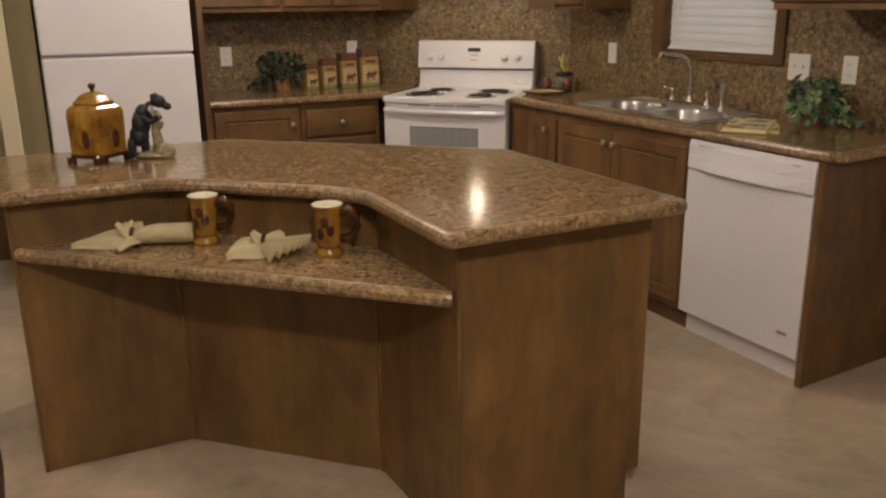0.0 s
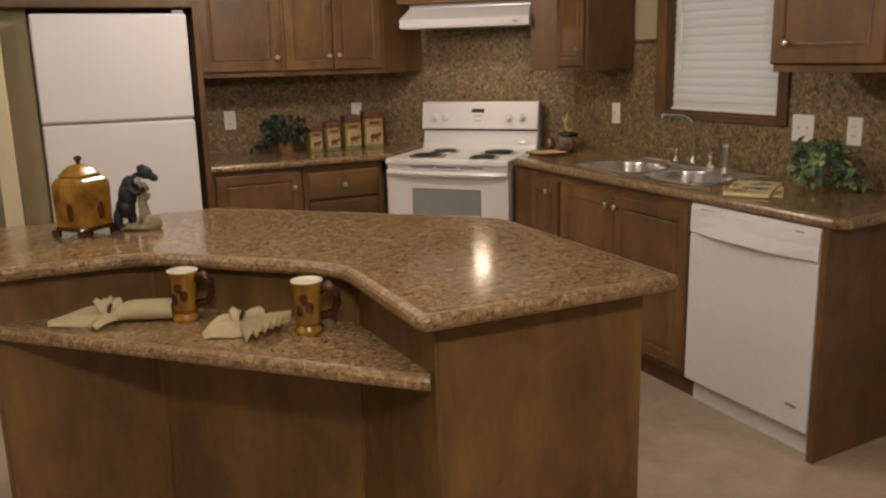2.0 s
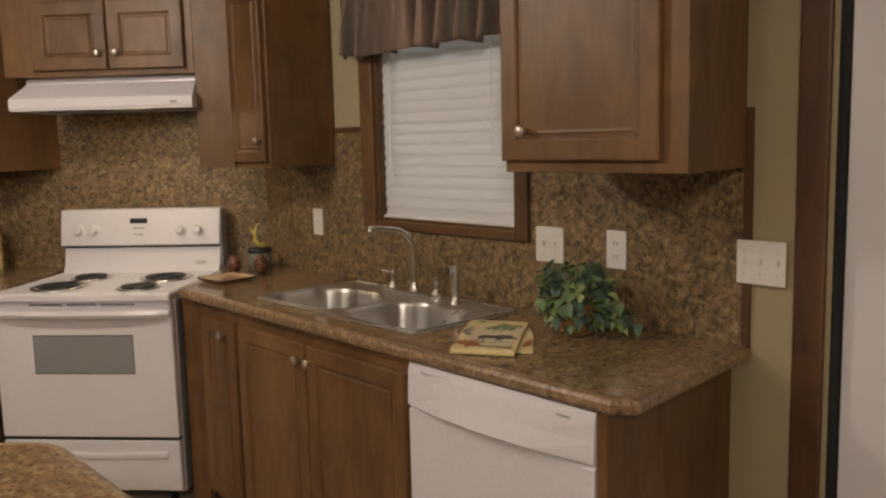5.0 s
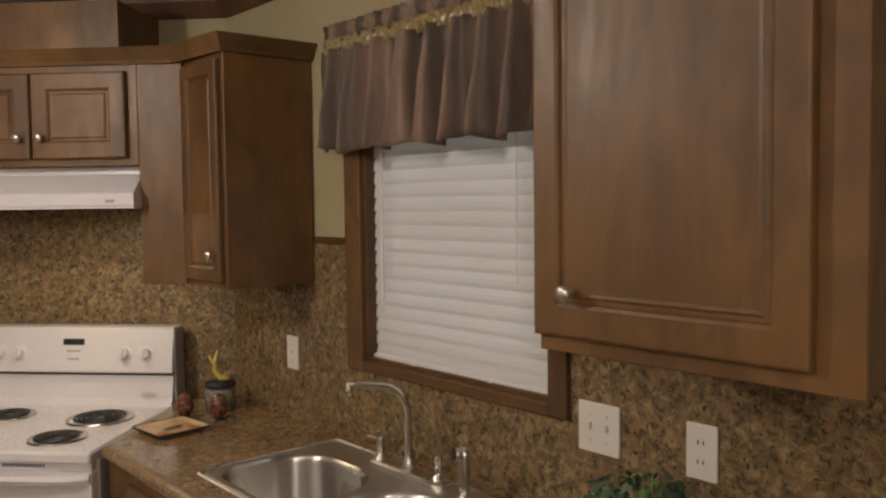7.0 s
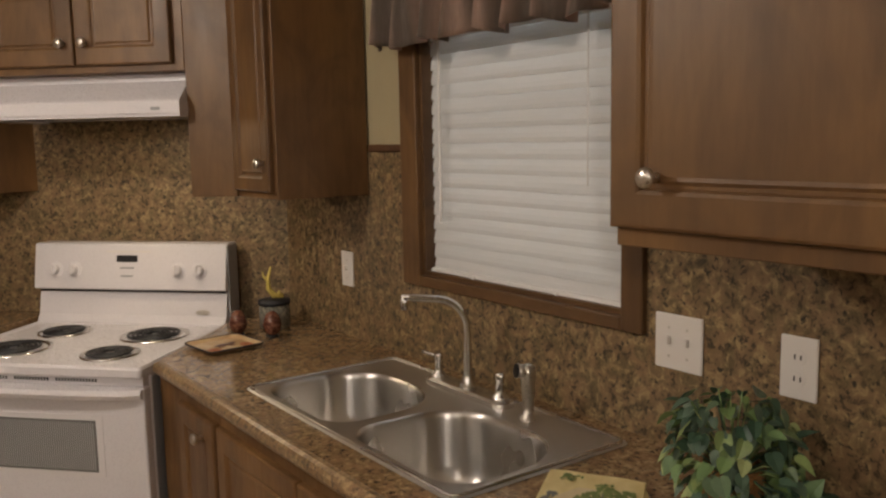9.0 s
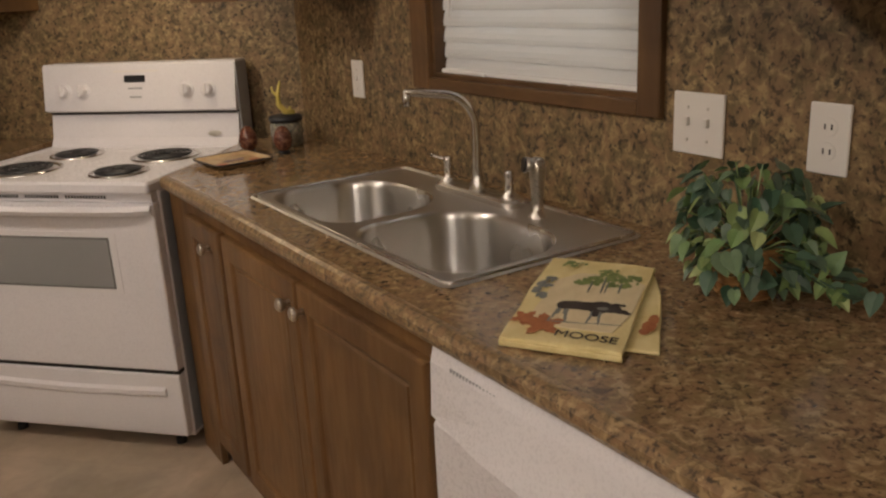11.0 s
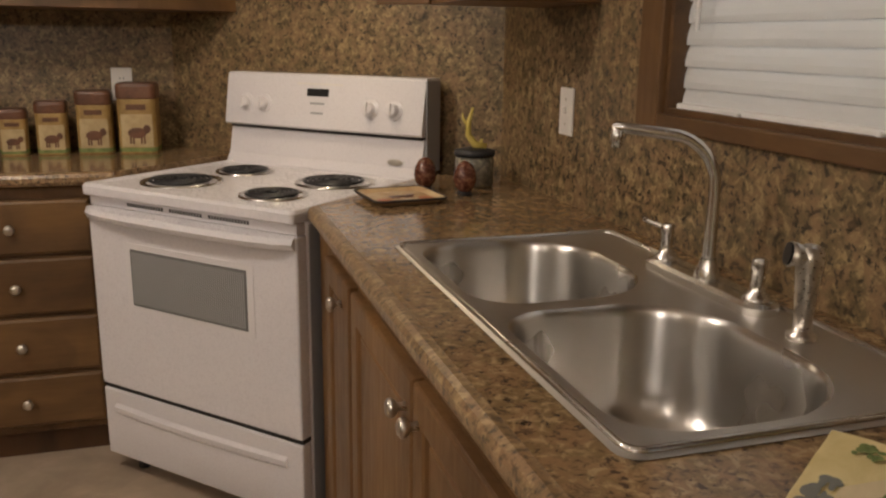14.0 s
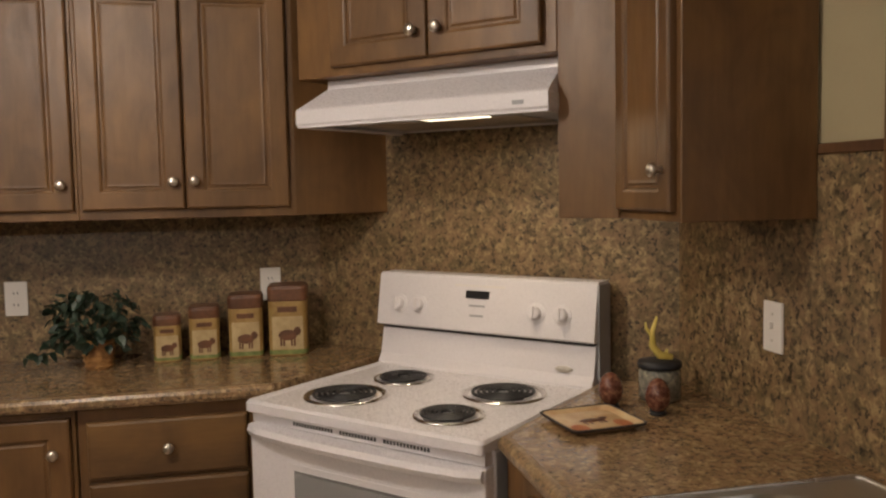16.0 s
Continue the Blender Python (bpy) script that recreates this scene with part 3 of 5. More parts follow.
# outer door, white with a nine-light window
d1 = thing("door_1", pose(0, 0, 0), "white outer door with a small paned window", "door")
d1["kind"] = "structure"
part("casing", box(-0.018, 0.0, DY1 + 0.012, DY1 + 0.09, 0, DZ1 + 0.09, 0.005), TRIM, d1, "dark wooden door casing")
part("casing", box(-0.018, 0.0, DY0 - 0.09, DY0 - 0.012, 0, DZ1 + 0.09, 0.005), TRIM, d1)
part("casing", box(-0.018, 0.0, DY0 - 0.012, DY1 + 0.012, DZ1 + 0.012, DZ1 + 0.09, 0.005), TRIM, d1)
bm = box(0, T, DY1 - 0.014, DY1, 0, DZ1)
box(0, T, DY0, DY0 + 0.014, 0, DZ1, bm=bm)
box(0, T, DY0 + 0.014, DY1 - 0.014, DZ1 - 0.014, DZ1, bm=bm)
part("jamb", bm, DARK, d1)
LY0, LY1, LZ0, LZ1 = -0.46, -0.005, 1.02, 1.84
bm = bmesh.new()
for y0, y1, z0, z1 in ((DY0 + 0.018, LY0, 0.01, DZ1 - 0.018), (LY1, DY1 - 0.018, 0.01, DZ1 - 0.018), (LY0, LY1, 0.01, LZ0), (LY0, LY1, LZ1, DZ1 - 0.018)):
    box(0.03, 0.075, y0, y1, z0, z1, bm=bm)
part("door_leaf", bm, WHITE_SOFT, d1)
part("window_surround", loft([[(0.03 - dx, LY0 - o, LZ0 - o), (0.03 - dx, LY1 + o, LZ0 - o), (0.03 - dx, LY1 + o, LZ1 + o), (0.03 - dx, LY0 - o, LZ1 + o)] for o, dx in ((0.045, 0.0), (0.042, 0.010), (0.012, 0.012), (0.0, 0.004), (-0.004, -0.02))], cap_last=False), WHITE_SOFT, d1)
for k in (1, 2):
    zz = LZ0 + (LZ1 - LZ0) * k / 3
    part("muntin", box(0.026, 0.045, LY0, LY1, zz - 0.011, zz + 0.011, 0.003), WHITE_SOFT, d1)
    yy = LY0 + (LY1 - LY0) * k / 3
    part("muntin", box(0.027, 0.044, yy - 0.011, yy + 0.011, LZ0, LZ1, 0.003), WHITE_SOFT, d1)
g = part("pane", box(0.05, 0.054, LY0, LY1, LZ0, LZ1), GLASS, d1)
g.visible_shadow = False
part("door_knob", moved(lathe([(0.0, 0), (0.03, 0), (0.03, 0.006), (0.012, 0.012), (0.012, 0.03), (0.026, 0.04), (0.028, 0.055), (0.018, 0.066), (0, 0.068)], 18), Matrix.Translation((0.03, DY0 + 0.09, 0.95)) @ Matrix.Rotation(radians(-90), 4, "Y")), NICKEL, d1, smooth=True)
tagged(part("backdrop_door", box(0.9, 0.92, -1.8, 0.95, 0.2, 3.0), OUTSIDE), "pale blue daylight outside", kind="structure")

# inner door in the far wall
d2 = thing("door_2", pose(0, 0, 0), "white flush inner door with a round metal knob", "door")
d2["kind"] = "structure"
part("door_leaf", box(FX0 + 0.016, FX1 - 0.016, YL - 0.012, YL + 0.025, 0.01, 2.015, 0.003), WHITE_SOFT, d2)
part("casing", box(FX1 + 0.002, FX1 + 0.062, YL - 0.02, YL - 0.0005, 0, 2.09, 0.004), TRIM, d2, "dark wooden door casing")
part("casing", box(FX0 - 0.062, FX0 - 0.002, YL - 0.02, YL - 0.0005, 0, 2.09, 0.004), TRIM, d2)
part("casing", box(FX0 - 0.002, FX1 + 0.002, YL - 0.02, YL - 0.0005, 2.032, 2.09, 0.004), TRIM, d2)
part("door_knob", moved(lathe([(0.0, 0), (0.032, 0), (0.032, 0.006), (0.012, 0.012), (0.012, 0.03), (0.026, 0.04), (0.028, 0.055), (0.018, 0.066), (0, 0.068)], 18), Matrix.Translation((FX1 - 0.075, YL - 0.012, 0.93)) @ Matrix.Rotation(radians(90), 4, "X")), NICKEL, d2, smooth=True)

bb = [(0.0, 0.0), (0.012, 0.0), (0.012, 0.06), (0.006, 0.075), (0.0, 0.075)]
bm = sweep([(FX1 + 0.064, YL - 0.001), (-3.245, YL - 0.001)], bb)
sweep([(-0.001, 0.425), (-0.001, DY1 + 0.092)], bb, bm=bm)
sweep([(-0.001, DY0 - 0.092), (-0.001, Y0 + 0.01)], bb, bm=bm)
sweep([(-3.244, YL - 0.02), (-3.244, 3.179), (-3.159, 3.179)], [(-0.0, 0.0), (0.012, 0.0), (0.012, 0.06), (0.006, 0.075), (0.0, 0.075)], bm=bm)
structure("baseboard", bm, TRIM, "dark wooden baseboard")

# flush ceiling lamps, unseen, added at the fill lights' places
for (lx, ly) in LAMPS:
    cl = thing("assumed_ceiling_lamp", pose(lx, ly, CEIL), "assumed round frosted flush ceiling lamp, out of view, switched on", "ceiling lamp", "ceiling lamps")
    part("base", lathe([(0, 0), (0.15, 0), (0.15, -0.02), (0.14, -0.025), (0, -0.025)], 28), NICKEL, cl)
    part("diffuser", lathe([(0.135, -0.025), (0.13, -0.05), (0.10, -0.085), (0.05, -0.105), (0, -0.11)], 28), LAMP_GLOBE, cl, smooth=True)

# ---- cabinets ----


def door_mesh(w, h, t=0.02, stile=0.058):
    """A framed door with a moulded, sunk panel; front faces -y, lower left corner at the origin."""
    steps = [(0, 0.0), (0, -t + 0.006), (0.002, -t + 0.002), (0.006, -t), (stile - 0.006, -t), (stile, -t + 0.003), (stile + 0.003, -t + 0.009), (stile + 0.009, -t + 0.009), (stile + 0.014, -t + 0.005), (stile + 0.02, -t + 0.006)]
    loops = [[(i, y, i), (w - i, y, i), (w - i, y, h - i), (i, y, h - i)] for i, y in steps]
    return loft(loops, cap_first=True)


def slab_mesh(w, h, t=0.02):
    steps = [(0, 0.0), (0, -t + 0.008), (0.003, -t + 0.003), (0.010, -t)]
    return loft([[(i, y, i), (w - i, y, i), (w - i, y, h - i), (i, y, h - i)] for i, y in steps], cap_first=True)


KNOB = None


def knob(parent, x, y, z):
    """A round nickel knob that sticks out along -y."""
    global KNOB
    if KNOB is None:
        b = lathe([(0, 0), (0.008, 0), (0.0065, 0.006), (0.006, 0.012), (0.012, 0.016), (0.0155, 0.021), (0.015, 0.026), (0.010, 0.030), (0, 0.031)], 16)
        moved(b, Matrix.Rotation(radians(90), 4, "X"))
        ob = part("knob", b, NICKEL, parent, "brushed nickel knob", True)
        KNOB = ob.data
    else:
        ob = tagged(new("knob", KNOB), "brushed nickel knob")
        ob.parent = parent
    ob.location = (x, y, z)
    return ob


def add_door(cab, x, z, w, h, knob_at=None, slab=False, name="door", stile=0.058):
    d = part(name, slab_mesh(w, h) if slab else door_mesh(w, h, 0.02, stile), WOOD_X if slab else WOOD, cab)
    d.location = (x, -0.001, z)
    if knob_at:
        knob(d, knob_at[0] - x, -0.02, knob_at[1] - z)
    return d


def cab_body(cab, w, d, z0, z1, kick=0.0):
    bm = box(0, w, 0.0, d, z0 + kick, z1, 0.002, 1)
    part("body", bm, WOOD, cab)
    if kick:
        part("toe_kick", box(0.0, w, 0.035, d, z0, z0 + kick), TRIM, cab)


SIDE = -90   # turn of things on the window wall
FACEX = -0.605
# base cabinets under the sink (front faces -x); local x runs along -y
base_top = CTR - 0.04
c = thing("base_cabinet", pose(FACEX, 2.115, 0, 0, 0, SIDE), "brown wooden sink base cabinet with two doors", "cabinet", "base cabinets")
bm = box(0, 2.115 - 1.115, 0.0, -FACEX - 0.01, 0.09, 0.70, 0.002, 1)
box(0, 2.115 - 1.115, 0.0, 0.02, 0.7005, base_top, bm=bm)
part("body", bm, WOOD, c)
part("toe_kick", box(0.0, 2.115 - 1.115, 0.035, 0.55, 0, 0.09), TRIM, c)
w2 = 0.47
add_door(c, 0.012, 0.12, w2 - 0.016, 0.71, (w2 - 0.035, 0.775))
add_door(c, w2 + 0.004, 0.12, 0.51, 0.71, (w2 + 0.035, 0.775))
c = thing("base_cabinet", pose(FACEX, 2.44, 0, 0, 0, SIDE), "narrow brown wooden base cabinet beside the stove", "cabinet", "base cabinets")
part("body", prism([(0, 0), (0.324, 0), (0.324, 0.55), (0.0, 0.55)], 0.09, base_top, 0.002, 1), WOOD, c)
part("toe_kick", box(0, 0.324, 0.035, 0.55, 0, 0.09), TRIM, c)
part("filler", prism([(-0.165, 0.001), (-0.001, 0.001), (-0.001, 0.02), (-0.178, 0.02)], 0.0, base_top), WOOD, c)
add_door(c, 0.04, 0.12, 0.272, 0.71, (0.235, 0.775))
# end panel beside the dishwasher
c = thing("end_panel", pose(0, 0, 0), "brown wooden end panel beside the dishwasher", "cabinet panel")
part("panel", prism([(-0.588, 0.428), (-0.008, 0.475), (-0.008, 0.50), (-0.588, 0.455)], 0, base_top, 0.002), WOOD, c)
part("front_stile", prism([(-0.627, 0.422), (-0.5885, 0.425), (-0.5885, 0.455), (-0.627, 0.452)], 0, base_top, 0.003), WOOD, c)

# worktop along the window wall, with a hole for the sink
SX0, SX1, SY0, SY1 = -0.530, -0.068, 1.203, 2.107
NOSE = [(0.0, CTR), (0.012, CTR), (0.021, CTR - 0.004), (0.026, CTR - 0.013), (0.026, CTR - 0.026), (0.021, CTR - 0.035), (0.012, CTR - 0.039), (0.0, CTR - 0.039)]


def worktop(name, loops, edge, label, zt=CTR, thick=0.039):
    top = thing(name, pose(0, 0, 0), label, "worktop")
    bm = filled(loops, zt)
    filled(loops, zt - thick, bm=bm)
    prof = [(o, z - CTR + zt) for o, z in NOSE]
    for lo in loops:
        loft([[(x, y, zt) for x, y in lo], [(x, y, zt - thick) for x, y in lo]], bm=bm, cap_last=False)
    bmesh.ops.remove_doubles(bm, verts=bm.verts[:], dist=0.0003)
    part("slab", bm, GRANITE, top)
    part("rolled_edge", sweep(edge, prof), EDGE, top)
    return top


ey = 0.36
outer = [(-0.007, ey + 0.085), (-0.007, DS - 0.012), (-0.19, 2.975), (-0.614, 2.545), (-0.614, ey + 0.055), (-0.585, ey + 0.026)]
hole = rounded(SX0 + 0.02, SX1 - 0.02, SY0 + 0.02, SY1 - 0.02, 0.03, 4)
worktop("worktop_sink", [outer, hole], [(-0.007, ey + 0.085), (-0.585, ey + 0.026), (-0.614, ey + 0.055), (-0.614, 2.545), (-0.19, 2.975)][::-1], "brown speckled granite-look worktop with a rolled edge")

# worktop and base cabinets along the far wall
LF = 3.24
LX0 = -2.195
lt = [(LX0, YL - 0.007), (LX0, LF), (-1.10, LF), (-0.672, LF + 0.40), (DS - YL - 0.005, YL - 0.012)]
worktop("worktop_far", [lt], [(LX0, LF), (-1.118, LF)], "brown speckled granite-look worktop with a rolled edge")
c = thing("base_cabinet", pose(LX0, LF + 0.025, 0), "brown wooden base cabinet with a drawer over a door", "cabinet", "base cabinets")
cab_body(c, 0.528, YL - LF - 0.035, 0, base_top, 0.09)
add_door(c, 0.02, 0.12, 0.495, 0.73, (0.472, 0.756))
c = thing("drawer_cabinet", pose(-1.662, LF + 0.025, 0), "brown wooden cabinet with a stack of four drawers", "cabinet", "base cabinets")
cab_body(c, 0.495, YL - LF - 0.035, 0, base_top, 0.09)
for z0, hh in ((0.668, 0.165), (0.482, 0.175), (0.295, 0.175), (0.118, 0.165)):
    add_door(c, 0.025, z0, 0.44, hh, (0.245, z0 + hh / 2), True, "drawer")

# wall cabinets on the far wall
UB, UT = 1.392, 2.135
UF = 3.50
c = thing("wall_cabinet", pose(-2.195, UF, 0), "brown wooden wall cabinet with one door", "cabinet", "wall cabinets")
cab_body(c, 0.52, YL - UF - 0.008, UB, UT)
add_door(c, 0.04, UB + 0.03, 0.47, UT - UB - 0.055, (0.478, 1.5))
c = thing("wall_cabinet", pose(-1.674, UF, 0), "brown wooden wall cabinet with two framed doors", "cabinet", "wall cabinets")
part("body", prism([(0, 0), (0.649, 0), (0.966, 0.125), (0.752, YL - UF - 0.012), (0, YL - UF - 0.008)], UB, UT, 0.002, 1), WOOD, c)
add_door(c, 0.012, UB + 0.03, 0.297, UT - UB - 0.055, (0.278, 1.505))
add_door(c, 0.315, UB + 0.03, 0.312, UT - UB - 0.055, (0.341, 1.507))

# wall cabinet over the hood, its face parallel to the slanted wall
HS = 2.28
def diag(across, s):
    """A point from across = y - x and s = x + y."""
    return ((s - across) / 2, (s + across) / 2)
hx, hy = diag(3.72, HS)
c = thing("wall_cabinet", pose(hx, hy, 0, 0, 0, -45), "low brown wooden wall cabinet with two doors over the range hood", "cabinet", "wall cabinets")
dep = (DS - HS) / math.sqrt(2) - 0.008
part("body", box(-0.42, 0.405, 0, dep, 1.792, UT, 0.002, 1), WOOD, c)
add_door(c, -0.285, 1.815, 0.325, 0.285, (0.005, 1.885))
add_door(c, 0.046, 1.815, 0.325, 0.285, (0.082, 1.885))
part("filler", box(0.4055, 0.560, 0.0, 0.02, UB, UT - 0.002, 0.002, 1), WOOD, c)
part("chase", box(-0.5, 0.30, 0.10, dep, UT + 0.03, CEIL - 0.08), WOOD, c, "boxed wooden duct cover up to the ceiling")
# corner wall cabinet on the window wall
cy0, cy1 = 2.32, 2.643
c = thing("wall_cabinet", pose(-0.318, cy1, 0, 0, 0, SIDE), "narrow brown wooden wall cabinet beside the window", "cabinet", "wall cabinets")
part("body", box(0, cy1 - cy0, 0, 0.31, UB, UT, 0.002, 1), WOOD, c)
add_door(c, 0.048, UB + 0.022, cy1 - cy0 - 0.066, UT - UB - 0.052, (cy1 - cy0 - 0.045, 1.50), stile=0.046)
# wall cabinet to the other side of the window
ry0, ry1 = 0.37, 0.937
c = thing("wall_cabinet", pose(-0.40, ry1, 0, 0, 0, SIDE), "brown wooden wall cabinet with a single framed door", "cabinet", "wall cabinets")
part("body", prism([(0, 0), (ry1 - ry0, 0), (ry1 - ry0 - 0.075, 0.392), (0, 0.392)], UB, UT, 0.002, 1), WOOD, c)
add_door(c, 0.002, UB + 0.03, ry1 - ry0 - 0.068, UT - UB - 0.06, (0.092, 1.5))

# crown on the wall cabinets
CR = [(0.0, UT - 0.012), (0.012, UT - 0.012), (0.016, UT), (0.034, UT + 0.03), (0.040, UT + 0.04), (0.0, UT + 0.04)]
bm = sweep([(-2.2, UF - 0.001), (-1.02, UF - 0.001), diag(4.30, HS - 0.002), diag(HS + 0.684, HS - 0.002), (-0.319, cy0 - 0.001), (-0.004, cy0 - 0.001)], CR)
structure("trim_cabinet_crown", bm, WOOD_X, "moulded brown wooden crown on the wall cabinets")
structure("trim_cabinet_crown", sweep([(-0.004, ry1 + 0.001), (-0.401, ry1 + 0.001), (-0.401, ry0 - 0.001), (-0.004, ry0 + 0.074)], CR), WOOD_X, "moulded brown wooden crown on a wall cabinet")

# refrigerator and the shelf above it
fr = thing("refrigerator", pose(-3.02, 3.15, 0), "white two-door refrigerator with the freezer on top", "refrigerator")
part("body", box(0.006, 0.744, 0.06, 0.62, 0.03, 1.735, 0.006), WHITE_SOFT, fr)
part("lower_door", box(0, 0.75, 0.0, 0.058, 0.09, 1.185, 0.012, 3), WHITE_SOFT, fr)
part("freezer_door", box(0, 0.75, 0.0, 0.058, 1.198, 1.735, 0.012, 3), WHITE_SOFT, fr)
part("gasket", box(0.01, 0.74, 0.02, 0.0595, 1.183, 1.2), SHADE_GREY, fr)
part("toe_grille", box(0.02, 0.73, 0.03, 0.06, 0.01, 0.085), SHADE_GREY, fr)
part("hinge_cover", box(0.68, 0.735, 0.01, 0.08, 1.735, 1.752, 0.004), SHADE_GREY, fr)
pn = thing("partition_board", pose(0, 0, 0), "tall brown wooden side board beside the refrigerator", "partition")
part("panel", box(-2.23, -2.198, 3.20, YL - 0.008, 0, UT, 0.003), WOOD, pn)
sh = thing("fridge_shelf", pose(0, 0, 0), "brown wooden shelf over the refrigerator", "shelf")
part("board", box(-3.155, -2.232, 3.16, YL - 0.002, 1.765, 1.835, 0.006), WOOD_X, sh)

# ---- stove ----
st = thing("stove", pose(-0.919, 2.855, 0, 0, 0, -47), "white electric coil stove with a control panel at the back", "stove")
W = 0.382
part("body", box(-W, W, 0.03, 0.60, 0.045, 0.868, 0.004), WHITE, st)
# thin grey sheet: shade put as colour on the white right side
part("painted_side_shade", box(W + 0.0005, W + 0.002, 0.035, 0.595, 0.06, 0.86), SHADE_GREY, st)
for sx in (-0.31, 0.31):
    for sy in (0.06, 0.52):
        part("foot", lathe([(0, 0), (0.018, 0), (0.018, 0.02), (0.01, 0.024), (0.01, 0.05), (0, 0.05)], 12, cx=sx, cy=sy), BLACK, st)
own = loft([[(x, y, 0.868 + dz) for x, y in rounded(-W - 0.002 - o, W + 0.002 + o, -0.028 - o, 0.60, 0.012, 4)] for o, dz in ((-0.004, 0), (0.0, 0.004), (0.0, 0.026), (-0.006, 0.034), (-0.02, 0.034), (-0.028, 0.029))], cap_first=True)
part("cooktop", own, WHITE, st, smooth=False)
door = part("oven_door", box(-W, W, -0.012, 0.028, 0.292, 0.835, 0.006), WHITE, st)
part("window_border", box(-0.238, 0.238, -0.0135, -0.0115, 0.548, 0.745), WHITE_SOFT, door)
part("oven_window", box(-0.215, 0.215, -0.0155, -0.013, 0.563, 0.728, 0.001), GLASS_GREY, door)
mesh_bm = bmesh.new()
for i in range(58):
    xx = -0.206 + 0.412 * i / 57
    box(xx - 0.0018, xx + 0.0018, -0.0160, -0.0153, 0.570, 0.721, bm=mesh_bm)
tagged(part("window_screen", mesh_bm, SCREEN_GREY, door), kind="stuff")
part("handle", loft([[(x, y, z) for y, z in ((-0.012, 0.800), (-0.05 - bow, 0.803), (-0.058 - bow, 0.818), (-0.05 - bow, 0.832), (-0.012, 0.835))] for x, bow in ((-W + 0.004, -0.03), (-0.33, -0.012), (-0.2, 0.0), (0, 0.004), (0.2, 0.0), (0.33, -0.012), (W - 0.004, -0.03))], cap_first=True), WHITE, door, "full-width white handle")
part("vent_gap", box(-W + 0.005, W - 0.005, -0.004, 0.029, 0.838, 0.866), WHITE, st)
vb = bmesh.new()
for i in range(44):
    xx = -0.22 + 0.44 * i / 43
    if i in (14, 15, 28, 29):
        continue
    box(xx - 0.0028, xx + 0.0028, -0.0055, -0.0035, 0.847, 0.857, bm=vb)
tagged(part("vent_slot", vb, BLACK, st), kind="stuff")
dr = part("drawer", box(-W, W, -0.010, 0.028, 0.062, 0.278, 0.006), WHITE, st)
part("drawer_grip", loft([[(x, y, z) for y, z in ((-0.0095, 0.196 - s), (-0.019, 0.207 - s), (-0.020, 0.222 - s), (-0.0095, 0.232 - s))] for x, s in ((-0.33, -0.004), (-0.2, 0.001), (0, 0.004), (0.2, 0.001), (0.33, -0.004))], cap_first=True), WHITE, dr)
part("drawer_gap", box(-W + 0.003, W - 0.003, -0.004, 0.0295, 0.279, 0.291), BLACK, st)
# back panel: riser and sloped control face
part("riser", loft([[(-W, y, z), (W, y, z), (W, 0.66, z), (-W, 0.66, z)] for y, z in ((0.555, 0.86), (0.556, 0.905), (0.572, 0.93), (0.590, 1.018))], cap_first=True), WHITE, st)
part("panel_gap", box(-W + 0.004, W - 0.004, 0.582, 0.655, 1.016, 1.028), BLACK, st)
ctrl = part("control_panel", loft([[(-W - 0.006, y, z), (W + 0.006, y, z), (W + 0.006, 0.665, z), (-W - 0.006, 0.665, z)] for y, z in ((0.570, 1.026), (0.562, 1.032), (0.588, 1.190), (0.596, 1.197))], cap_first=True), WHITE, st)
# the side's shade grey carried up this end only
part("side_grey_strip", prism([(W + 0.0065, 0.585), (W + 0.012, 0.585), (W + 0.012, 0.662), (W + 0.0065, 0.662)], 0.92, 1.19), SHADE_GREY, ctrl)
slope = Matrix.Rotation(radians(90 - 9.35), 4, "X")


def on_panel(bm, x, z):
    y = 0.562 + (z - 1.032) * 0.1646
    return moved(bm, Matrix.Translation((x, y, z)) @ slope)


part("display", on_panel(box(-0.042, 0.042, -0.012, 0.012, -0.001, 0.003, 0.001), -0.005, 1.142), BLACK, ctrl, "dark clock display")
for x in (-0.30, -0.222, 0.20, 0.285):
    k = part("dial", on_panel(lathe([(0, 0), (0.030, 0), (0.030, 0.003), (0.021, 0.006), (0.019, 0.022), (0.016, 0.025), (0, 0.025)], 20), x, 1.10), WHITE, ctrl, "round white dial")
    part("dial_grip", on_panel(box(-0.004, 0.004, -0.02, 0.02, 0.022, 0.03, 0.002), x, 1.10), WHITE_SOFT, k)
for z, w in ((1.108, 0.028), (1.078, 0.024)):
    part("marking", on_panel(box(-w, w, -0.003, 0.003, -0.001, 0.0012), -0.005, z), SHADE_GREY, ctrl)
part("marking", on_panel(box(-0.09, 0.09, -0.0025, 0.0025, -0.001, 0.0012), 0, 1.168), PLATE, ctrl)
badge = part("badge", moved(lathe([(0, 0), (0.028, 0), (0.026, 0.002), (0, 0.0025)], 18, squash=0.35), Matrix.Translation((0.29, 0.570, 0.945)) @ Matrix.Rotation(radians(78), 4, "X")), NICKEL, st)
